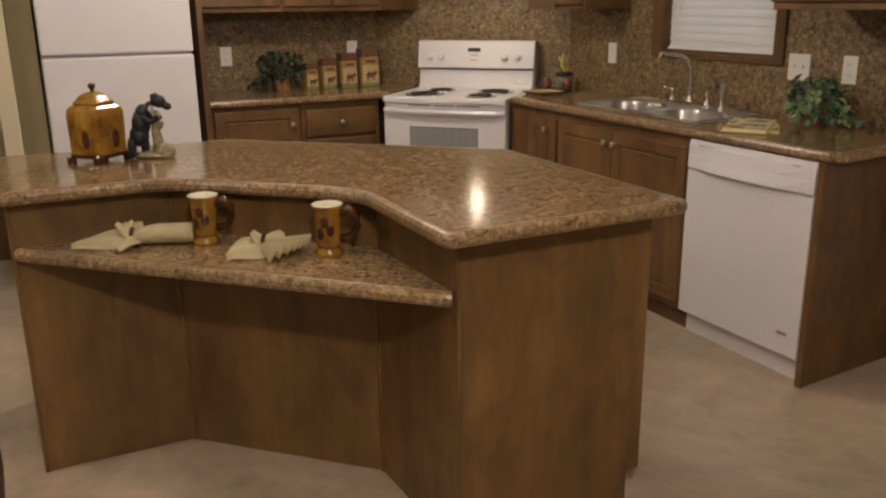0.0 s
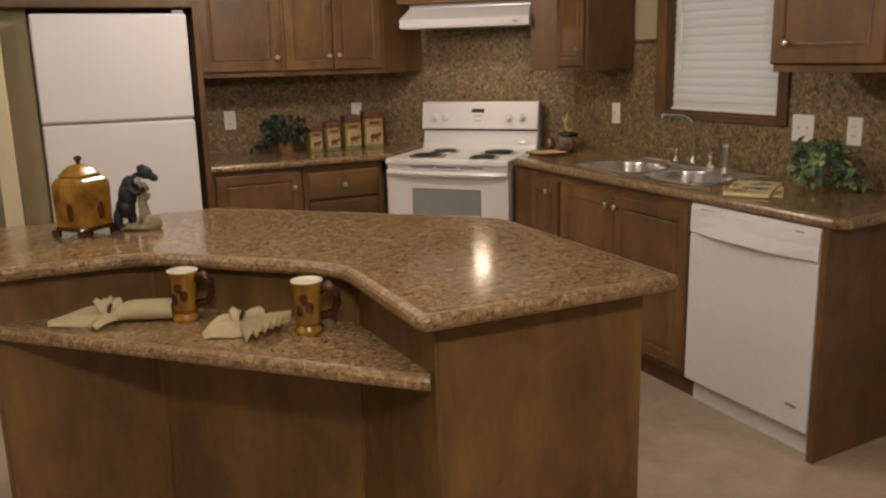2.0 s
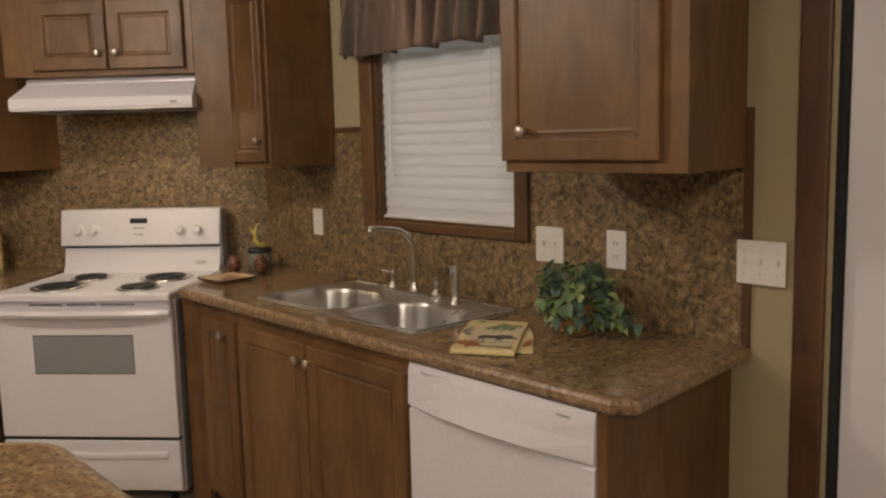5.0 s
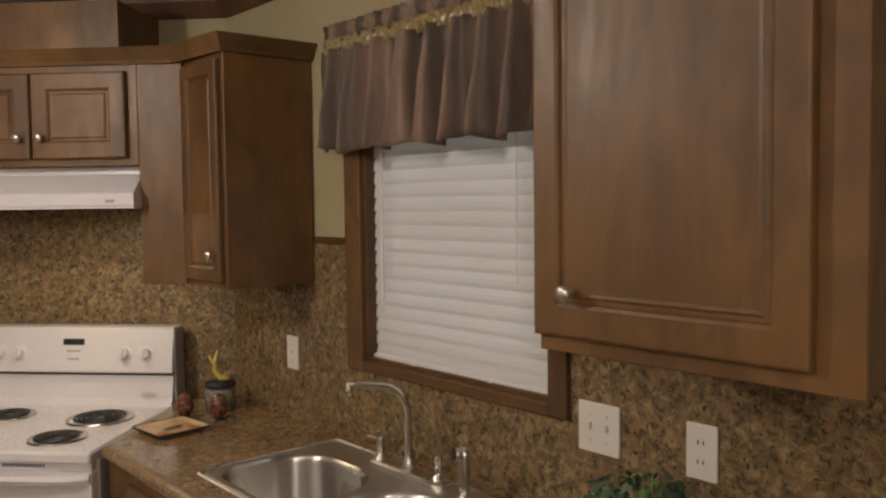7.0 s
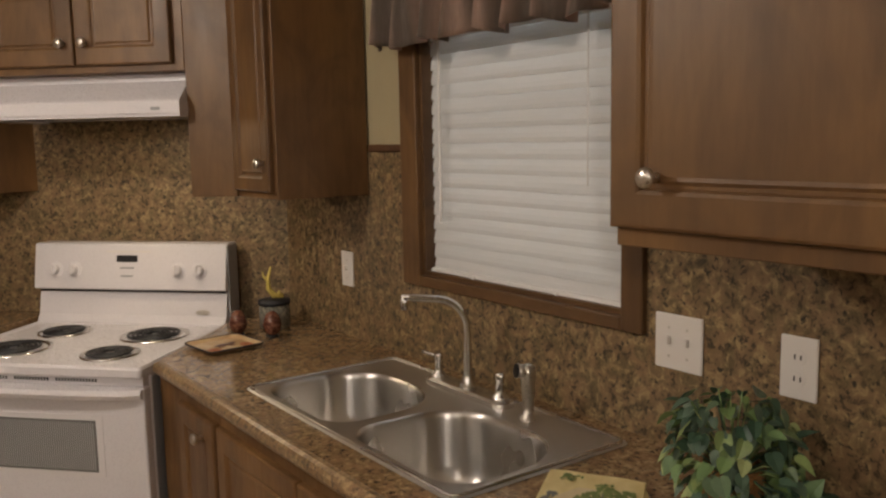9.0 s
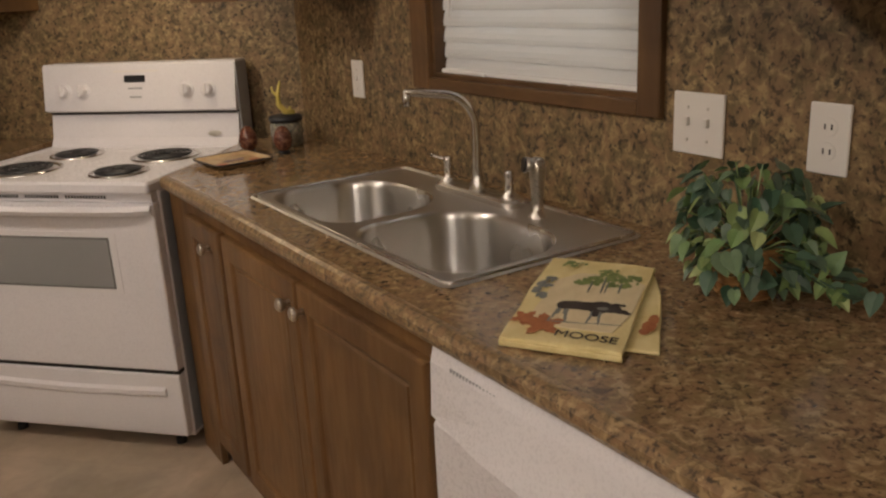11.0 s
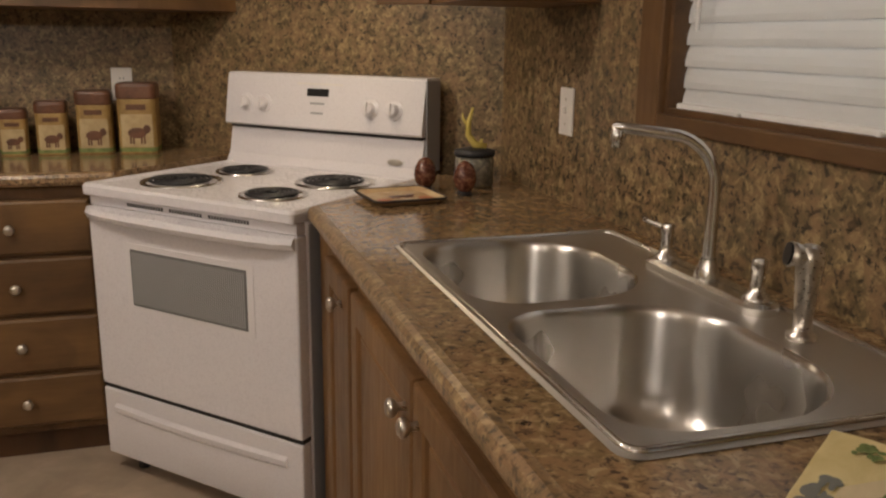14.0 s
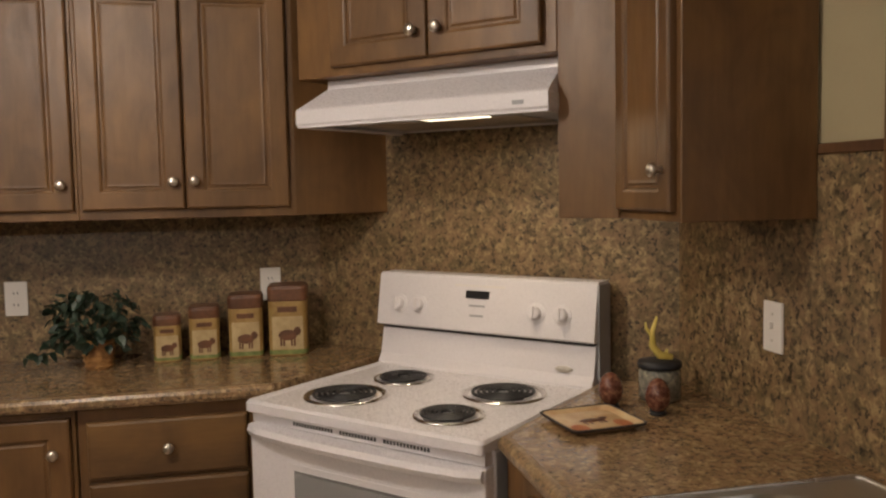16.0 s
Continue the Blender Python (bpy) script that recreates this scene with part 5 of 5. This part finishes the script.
def cloth_roll(length, radius):
    """A flattened roll of cloth along +x, with the loose edge lapped over."""
    own = bmesh.new()
    rows = []
    for i in range(9):
        u = i / 8
        r = radius * (0.6 + 0.4 * min(1, u * 3) ** 0.7)
        row = []
        for j in range(30):
            a = radians(-80 + 420 * j / 29)
            q = r * (1 + 0.10 * j / 29)
            row.append(own.verts.new((0.004 + length * u, q * 1.25 * math.cos(a), max(0.0012, 0.8 * r + 0.003 + 0.8 * q * math.sin(a)))))
        rows.append(row)
    for a, b in zip(rows, rows[1:]):
        for j in range(29):
            own.faces.new((a[j], a[j + 1], b[j + 1], b[j]))
    bmesh.ops.solidify(own, geom=own.faces[:], thickness=0.0028)
    return own


def napkin(x, y, turn, tongues, label):
    """A cloth napkin drawn through a ring; tongues are (mesh, direction, tilt, roll)."""
    t = thing("napkin", pose(x, y, LZ + 0.001, 0, 0, turn) @ Matrix.Diagonal((1.12, 1.12, 1.3, 1)), label, "napkin", "napkins on the ledge")
    for bm, way, tilt, roll in tongues:
        moved(bm, Matrix.Rotation(radians(way), 4, "Z") @ Matrix.Rotation(radians(-tilt), 4, "Y") @ Matrix.Rotation(radians(roll), 4, "X"))
        moved(bm, Matrix.Translation((0, 0, max(0.0, 0.001 - min(v.co.z for v in bm.verts)))))
        part("cloth_fold", bm, NAPKIN, t)
    part("napkin_ring", moved(tube([(0, 0.015 * math.cos(a), 0.015 * math.sin(a)) for a in [i * 2 * math.pi / 16 for i in range(17)]], 0.0055, 7, caps=False), Matrix.Translation((0, 0, 0.021))), AMBER_DARK, t, "dark ring", True)


napkin(-2.898, 0.985, -24, [(cloth_leaf(0.150, 0.026, -0.012, 0.010), 196, 0, -24), (cloth_leaf(0.085, 0.030, -0.010, 0.008), 262, 0, 0),
       (cloth_leaf(0.060, 0.022, 0.0, 0.004), 165, 30, 0), (cloth_leaf(0.050, 0.018, 0.0, 0.004), 115, 45, 0), (cloth_leaf(0.050, 0.016, 0.0, 0.004), 40, 42, 0),
       (cloth_roll(0.160, 0.027), 2, 0, 0)], "folded cream cloth napkin with one rolled end in a dark ring")
napkin(-2.572, 0.715, -26, [(cloth_leaf(0.105, 0.042, -0.012, 0.010, 0, 0.6), 222, 0, -14), (cloth_leaf(0.050, 0.020, 0.0, 0.004), 150, 30, 0),
       (cloth_leaf(0.120, 0.062, 0.008, 0, 7, nv=57), -34, 0, 5), (cloth_leaf(0.060, 0.026, 0.0, 0.006), 24, 20, 10)],
       "folded cream cloth napkin fanned in pleats from a dark ring")

# ---- things on the far worktop ----


def letters(text, size, m, mat, parent, name="lettering"):
    cu = bpy.data.curves.new(name, "FONT")
    cu.body, cu.size, cu.extrude = text, size, 0.0002
    cu.align_x, cu.align_y = "CENTER", "CENTER"
    tmp = bpy.data.objects.new("tmp", cu)
    scene.collection.objects.link(tmp)
    dg = bpy.context.evaluated_depsgraph_get()
    me = bpy.data.meshes.new_from_object(tmp.evaluated_get(dg))
    bpy.data.objects.remove(tmp)
    me.materials.clear()
    me.materials.append(mat)
    ob = new(name, me)
    ob.parent = parent
    ob.matrix_local = m
    return ob


def canister(x, y, w, h, turn):
    t = thing("canister", pose(x, y, CTR, 0, 0, turn), "square yellow kitchen canister with a brown lid and an animal picture", "canister", "canisters in a row")
    s = w / 2
    hb = h * 0.78
    part("body", loft([[(px, py, z) for px, py in rounded(-s * k, s * k, -s * k, s * k, 0.022, 5)] for k, z in ((0.97, 0), (1, 0.004), (1, hb - 0.004), (0.97, hb))], cap_first=True), CAN_YELLOW, t)
    part("lid", loft([[(px, py, z) for px, py in rounded(-s * k, s * k, -s * k, s * k, 0.022, 5)] for k, z in ((1.02, hb), (1.04, hb + 0.004), (1.04, h - 0.012), (0.98, h - 0.002), (0.9, h))], cap_first=True), CAN_LID, t, "brown lid")
    part("picture", box(-s * 0.8, s * 0.8, -s - 0.0012, -s + 0.001, hb * 0.12, hb * 0.72), CAN_CREAM, t)
    b = blob(s * 0.5, 0.001, hb * 0.10, (0, -s - 0.0016, hb * 0.38))
    blob(s * 0.2, 0.001, hb * 0.08, (s * 0.5, -s - 0.0016, hb * 0.45), b)
    for dx in (-0.35, -0.2, 0.2, 0.35):
        box(s * dx - s * 0.05, s * dx + s * 0.05, -s - 0.0026, -s - 0.001, hb * 0.18, hb * 0.36, bm=b)
    part("animal_print", b, CAN_LID, t)
    part("title_print", box(-s * 0.5, s * 0.5, -s - 0.0016, -s + 0.001, hb * 0.80, hb * 0.90), CAN_LID, t)
    part("band", loft([[(px, py, z) for px, py in rounded(-s * 1.008, s * 1.008, -s * 1.008, s * 1.008, 0.022, 5)] for z in (0.006, 0.02)], cap_last=False), GREEN_PRINT, t)


canister(-1.455, 3.695, 0.088, 0.155, 4)
canister(-1.335, 3.70, 0.098, 0.178, 2)
canister(-1.198, 3.705, 0.112, 0.212, -2)
canister(-1.055, 3.70, 0.128, 0.238, -6)


def leaf_bm(own, pos, along, up, size, bend):
    """One heart-shaped leaf with a short tip, folded along its middle."""
    y = along.normalized()
    x = y.cross(up).normalized()
    z = x.cross(y)
    half = ((0.16, -0.03), (0.36, 0.10), (0.42, 0.32), (0.34, 0.58), (0.17, 0.82))
    ring = [(0, 0.06), *half, (0, 1.04), *((-q, r) for q, r in half[::-1])]
    vs = [own.verts.new(pos + size * (x * q + y * r + z * (bend * abs(q) * 1.6 - 0.25 * bend * r * r * 2))) for q, r in ring]
    mids = [own.verts.new(pos + size * (y * r - z * 0.5 * bend * r * r)) for r in (0.32, 0.66)]
    for tri in ((0, 1, 2), (0, 2, 3, "a"), (3, 4, "b", "a"), (4, 5, 6, "b"), (0, "a", 9, 10), (10, 11, 0), ("a", "b", 8, 9), ("b", 6, 7, 8)):
        own.faces.new([mids[0] if q == "a" else mids[1] if q == "b" else vs[q] for q in tri])


def ivy(name, m, n, rx, ry, rz, cz, size, mat, seed, pot_mat, pot_r, pot_h, label, trail=()):
    t = thing(name, m, label, "plant")
    rng = random.Random(seed)
    pot = part("pot", lathe([(0, 0), (pot_r * 0.78, 0), (pot_r * 0.95, pot_h * 0.5), (pot_r, pot_h), (pot_r * 0.9, pot_h), (pot_r * 0.85, pot_h * 0.7), (0, pot_h * 0.7)], 20), pot_mat, t, "small wicker pot")
    for k in range(5):
        z = pot_h * (0.1 + 0.2 * k)
        r = pot_r * (0.80 + 0.2 * (z / pot_h) ** 0.7)
        part("weave", tube([(r * math.cos(a), r * math.sin(a), z + 0.002 * math.sin(a * 9)) for a in [i * 2 * math.pi / 28 for i in range(29)]], 0.0035, 5, caps=False), pot_mat, pot)
    stems = bmesh.new()
    leaves = bmesh.new()
    for i in range(n):
        a = rng.uniform(0, 2 * math.pi)
        e = rng.uniform(-0.98, 1.0)
        rr = rng.uniform(0.62, 1.0)
        c = math.sqrt(max(0, 1 - e * e * 0.75))
        out = Vector((math.cos(a), math.sin(a), 0))
        p = Vector((rx * rr * c * out.x, ry * rr * c * out.y, cz + rz * rr * e))
        if trail and rng.random() < 0.09:
            u = rng.uniform(0.5, 1.0)
            p = Vector((trail[0] * u, trail[1] * u, max(0.03, cz * (1.15 - u)))) + Vector((rng.uniform(-0.03, 0.03), rng.uniform(-0.02, 0.02), rng.uniform(0, 0.03)))
        jitter = Vector((rng.uniform(-1, 1), rng.uniform(-1, 1), rng.uniform(-1, 1)))
        along = out * rng.uniform(0.2, 0.8) + Vector((0, 0, rng.uniform(-1.0, 0.15))) + jitter * 0.35
        up = out * (0.8 - 0.3 * e) + Vector((0, 0, 0.5 + 0.4 * e)) + jitter.yzx * 0.45
        sz = size * rng.uniform(0.65, 1.2)
        p.z = max(p.z, 0.012 + sz * max(0.0, -along.normalized().z))
        leaf_bm(leaves, p, along, up, sz, rng.uniform(0.1, 0.35))
        if i % 3 == 0:
            tube([(0, 0, pot_h * 0.7), tuple(p * 0.6 + Vector((0, 0, 0.035))), tuple(p)], 0.0013, 4, stems)
    tagged(part("stem", stems, mat, t), kind="stuff")
    tagged(part("foliage", leaves, mat, t), kind="stuff")
    return t


ivy("potted_ivy", pose(-0.175, 0.875, CTR), 300, 0.112, 0.115, 0.108, 0.112, 0.034, LEAF, 5, WICKER, 0.055, 0.085, "green artificial ivy in a small wicker pot", (0.03, -0.18))
ivy("potted_plant", pose(-1.66, 3.62, CTR), 240, 0.14, 0.11, 0.105, 0.155, 0.034, LEAF_DARK, 11, WICKER, 0.05, 0.095, "dark green artificial plant in a small wicker basket", (-0.2, -0.02))

# ---- things beside the sink ----
pl = thing("square_plate", pose(-0.403, 2.584, CTR, 0, 0, 6), "square tan plate with a dark rim and an animal picture", "plate")
s = 0.095
part("dish", loft([[(x, y, z) for x, y in rounded(-s * k, s * k, -s * k, s * k, 0.02, 4)] for k, z in ((0.75, 0.0), (0.98, 0.012), (1.0, 0.016), (0.97, 0.017), (0.8, 0.009))], cap_first=True), PLATE_TAN, pl)
part("rim", loft([[(x, y, z) for x, y in rounded(-s * k, s * k, -s * k, s * k, 0.02, 4)] for k, z in ((0.99, 0.0115), (1.02, 0.0165), (0.985, 0.0185), (0.955, 0.0165))], cap_last=False), INK, pl, "dark glazed rim")
b = blob(0.034, 0.014, 0.0012, (0, 0.0, 0.0095))
blob(0.012, 0.009, 0.0012, (0.032, 0.01, 0.0095), b)
for dx in (-0.025, -0.012, 0.012, 0.024):
    blob(0.004, 0.014, 0.001, (dx, -0.018, 0.0095), b)
part("animal_print", b, CAN_LID, pl)
for cx, cy in ((-0.055, -0.05), (0.055, -0.045)):
    part("corner_print", blob(0.02, 0.03, 0.001, (cx, cy, 0.0098)), RED_PRINT, pl)
pt = thing("glass_jar", pose(-0.147, 2.752, CTR), "glass jar with a dark lid and a yellow antler finial", "jar")
part("glass", lathe([(0, 0.0), (0.05, 0.0), (0.054, 0.006), (0.054, 0.075), (0.048, 0.085), (0.044, 0.084), (0.050, 0.072), (0.050, 0.008), (0, 0.006)], 24), blotchy("jar_contents", [(0.35, (0.10, 0.10, 0.085)), (0.6, (0.24, 0.22, 0.17)), (0.8, (0.5, 0.44, 0.28))], 60, 0.12), pt, smooth=True)
part("lid", lathe([(0, 0.084), (0.055, 0.084), (0.057, 0.09), (0.055, 0.1), (0.03, 0.105), (0, 0.105)], 24), BEAR, pt, "dark lid", True)
an = part("antler", tube([(0.03, -0.01, 0.108), (0.0, 0, 0.115), (-0.018, 0.004, 0.14), (-0.018, 0.006, 0.175), (-0.006, 0.004, 0.215)], [0.010, 0.011, 0.009, 0.007, 0.003], 9), ANTLER, pt, "yellow carved antler", True)
part("tine", tube([(-0.018, 0.006, 0.165), (-0.032, 0.012, 0.185), (-0.034, 0.012, 0.2)], [0.006, 0.004, 0.002], 7), ANTLER, an, smooth=True)
part("tine", tube([(0.014, -0.004, 0.112), (0.018, -0.006, 0.13)], [0.008, 0.003], 7), ANTLER, an, smooth=True)
for ex_, ey_ in ((-0.300, 2.712), (-0.220, 2.617)):
    eg = thing("decorative_egg", pose(ex_, ey_, CTR), "mottled red-brown decorative egg on a small dark stand", "ornament", "decorative eggs")
    part("egg", lathe([(0, 0.006), (0.016, 0.010), (0.027, 0.024), (0.031, 0.042), (0.028, 0.062), (0.019, 0.080), (0.008, 0.088), (0, 0.090)], 20), EGG, eg, smooth=True)
    part("stand", lathe([(0, 0), (0.02, 0), (0.021, 0.006), (0.016, 0.012), (0, 0.012)], 18), BLACK, eg)

# printed tea towel, folded twice, on the worktop
tw_ = thing("tea_towel", pose(-0.390, 1.023, CTR + 0.001, 0, 0, -52) @ Matrix.Diagonal((0.66, 1.16, 1, 1)), "folded yellow tea towel printed with trees and a moose", "towel")


def soft_sheet(poly, z0, z1, seed):
    dense = []
    for (px, py), (qx, qy) in zip(poly, poly[1:] + poly[:1]):
        for k in range(5):
            u = k / 5
            j = 0.004 * noise.noise((px * 9 + u * 3, py * 9 + seed, u))
            dense.append((px + (qx - px) * u + j, py + (qy - py) * u + j))
    own = prism(dense, z0, z1, 0.0025, 2)
    for v in own.verts:
        v.co.z += 0.0025 * noise.noise((v.co.x * 14 + seed, v.co.y * 14, 1.0)) if v.co.z > z0 + 0.001 else 0
    return own


part("under_fold", soft_sheet([(-0.09, -0.165), (0.214, -0.172), (0.192, 0.0), (0.164, 0.098), (-0.08, 0.09)], 0.0, 0.006, 3), TOWEL, tw_)
part("upper_fold", soft_sheet([(-0.122, -0.180), (0.144, -0.198), (0.152, 0.0), (0.160, 0.116), (-0.117, 0.140), (-0.124, 0.0)], 0.0065, 0.0135, 7), TOWEL, tw_)
part("hem", prism([(-0.122, -0.184), (0.144, -0.202), (0.144, -0.197), (-0.122, -0.179)], 0.001, 0.010, 0.002), TOWEL, tw_)
TZ = 0.0155
part("field_print", prism([(-0.085, -0.125), (0.02, -0.142), (0.11, -0.145), (0.138, -0.08), (0.148, 0.03), (0.10, 0.062), (-0.02, 0.066), (-0.07, 0.03)], TZ - 0.002, TZ), TOWEL_TAN, tw_)


def flat(parts, z, name, mat):
    own = bmesh.new()
    for cx, cy, rx, ry in parts:
        blob(rx, ry, 0.0003, (cx, cy, z), own, 14)
    part(name, own, mat, tw_)


def leaf_print(cx, cy, r, turn, z):
    """Lobed maple leaf printed on the cloth."""
    pts = []
    for k in range(40):
        a = 2 * math.pi * k / 40
        q = r * (0.72 + 0.24 * math.cos(5 * (a - turn)) + (0.07 if k % 2 else -0.05))
        pts.append((cx + q * 1.15 * math.cos(a), cy + q * 0.85 * math.sin(a)))
    part("leaf_print", prism(pts, z - 0.0006, z), RED_PRINT, tw_)


MX, MY = 0.026, -0.072
flat([(MX + 0.84 * cx, MY + cy - 0.06 * cx, 0.84 * rx, 1.1 * ry) for cx, cy, rx, ry in ((-0.05, 0.004, 0.024, 0.014), (-0.025, 0.007, 0.034, 0.014), (0.010, 0.008, 0.042, 0.014), (0.045, 0.009, 0.036, 0.020), (0.078, 0.008, 0.026, 0.013), (0.104, 0.002, 0.020, 0.007), (0.122, -0.002, 0.010, 0.004), (0.086, 0.024, 0.012, 0.005), (0.102, 0.024, 0.011, 0.004), (0.040, -0.012, 0.012, 0.012))], TZ + 0.0005, "moose_print", INK)
for legx, bend in ((-0.052, -0.010), (-0.034, 0.008), (0.027, -0.005), (0.042, 0.005)):
    flat([(MX + legx, MY - 0.014, 0.006, 0.013), (MX + legx + bend * 0.5, MY - 0.030, 0.0032, 0.012), (MX + legx + bend, MY - 0.044, 0.0026, 0.009)], TZ + 0.0004, "leg_print", GREY_PRINT)
flat([(MX + 0.045, MY + 0.002, 0.014, 0.006), (MX - 0.02, MY - 0.052, 0.050, 0.0016), (MX + 0.06, MY - 0.050, 0.040, 0.0014)], TZ + 0.0007, "shade_print", GREY_PRINT)
_tr = random.Random(4)
for cx, cy, rx, ry, n in ((0.012, 0.030, 0.030, 0.012, 30), (0.052, 0.062, 0.022, 0.024, 40), (0.096, 0.040, 0.034, 0.024, 48), (0.040, 0.040, 0.030, 0.012, 18), (-0.045, 0.105, 0.030, 0.012, 14)):
    flat([(cx + _tr.uniform(-rx, rx), cy + _tr.uniform(-ry, ry), _tr.uniform(0.003, 0.009), _tr.uniform(0.003, 0.007)) for _ in range(n)], TZ + 0.0003 + 0.0001 * (n % 3), "tree_print", GREEN_PRINT)
flat([(0.020, 0.008, 0.0026, 0.024), (0.050, 0.018, 0.0028, 0.034), (0.060, 0.012, 0.0022, 0.026), (0.092, 0.010, 0.0026, 0.022)], TZ + 0.0006, "trunk_print", GREY_PRINT)
leaf_print(-0.044, -0.134, 0.044, 0.5, TZ + 0.0004)
leaf_print(-0.090, -0.118, 0.030, 1.1, TZ + 0.0006)
flat([(-0.092 + _tr.uniform(-0.016, 0.018), -0.005 + _tr.uniform(-0.04, 0.045), _tr.uniform(0.004, 0.010), _tr.uniform(0.005, 0.012)) for _ in range(22)], TZ + 0.0005, "border_print", GREY_PRINT)
flat([(0.180, -0.100, 0.016, 0.018), (0.186, -0.078, 0.012, 0.018), (0.172, -0.118, 0.012, 0.010)], 0.0082, "leaf_print", RED_PRINT)
letters("MOOSE", 0.034, Matrix.Translation((0.060, -0.166, TZ + 0.0010)) @ Matrix.Rotation(radians(-5), 4, "Z") @ Matrix.Diagonal((1.2, 0.8, 1, 1)), INK, tw_)

# ---- shelf over the refrigerator ----
bk = thing("framed_picture", pose(-2.63, 3.66, 1.836, 0, -32, 0), "tilted framed picture with a red stripe leaning on the shelf", "picture")
part("frame", box(0.0, 0.44, -0.01, 0.01, 0.0, 0.22, 0.004), CREAM, bk)
part("picture_area", box(0.02, 0.42, -0.0125, -0.0095, 0.022, 0.05), RED_PRINT, bk, "red stripe")
part("picture_band", box(0.02, 0.42, -0.0125, -0.0095, 0.075, 0.20), SHADE_GREY, bk)
own = bmesh.new()
blob(0.075, 0.03, 0.04, (0, 0, 0.085), own)
blob(0.03, 0.022, 0.024, (0.085, 0, 0.115), own)
for lx, ly in ((-0.05, -0.015), (-0.05, 0.015), (0.045, -0.015), (0.045, 0.015)):
    tube([(lx, ly, 0.0), (lx, ly, 0.07)], 0.009, 8, own)
blob(0.04, 0.006, 0.018, (0.105, 0.0, 0.155), own, 10)
ms = part("moose_figurine", own, BEAR, None, smooth=True)
ms.matrix_world = pose(-2.48, 3.42, 1.835, 0, 0, 10)
tagged(ms, "small dark animal figurine on the shelf", "figurine")

# ---- dining chair beside the island ----
ch = thing("dining_chair", pose(-3.495, -0.307, 0.0, 0, 0, 14), "dark brown dining chair with a solid back", "chair")
part("seat", box(-0.215, 0.215, -0.19, 0.22, 0.43, 0.475, 0.014), CHAIR_WOOD, ch)
part("backrest", loft([[(x, y, z) for x, y in rounded(-w, w, -0.215 - lean, -0.18 - lean, 0.01, 3)] for w, lean, z in ((0.186, 0.0, 0.40), (0.192, 0.005, 0.55), (0.205, 0.018, 0.76), (0.213, 0.026, 0.86), (0.212, 0.03, 0.896), (0.207, 0.031, 0.902))], cap_first=True), CHAIR_WOOD, ch)
for lx in (-1, 1):
    part("leg", loft([[(x, y, z) for x, y in rounded(lx * 0.19 - 0.018, lx * 0.19 + 0.018, 0.17, 0.206, 0.004, 2)] for z in (0, 0.43)], cap_first=True), CHAIR_WOOD, ch)
    part("leg", loft([[(x, y, z) for x, y in rounded(lx * (0.19 + o) - 0.018, lx * (0.19 + o) + 0.018, -0.21 - o, -0.174 - o, 0.004, 2)] for o, z in ((0.05, 0), (0.0, 0.43))], cap_first=True), CHAIR_WOOD, ch)
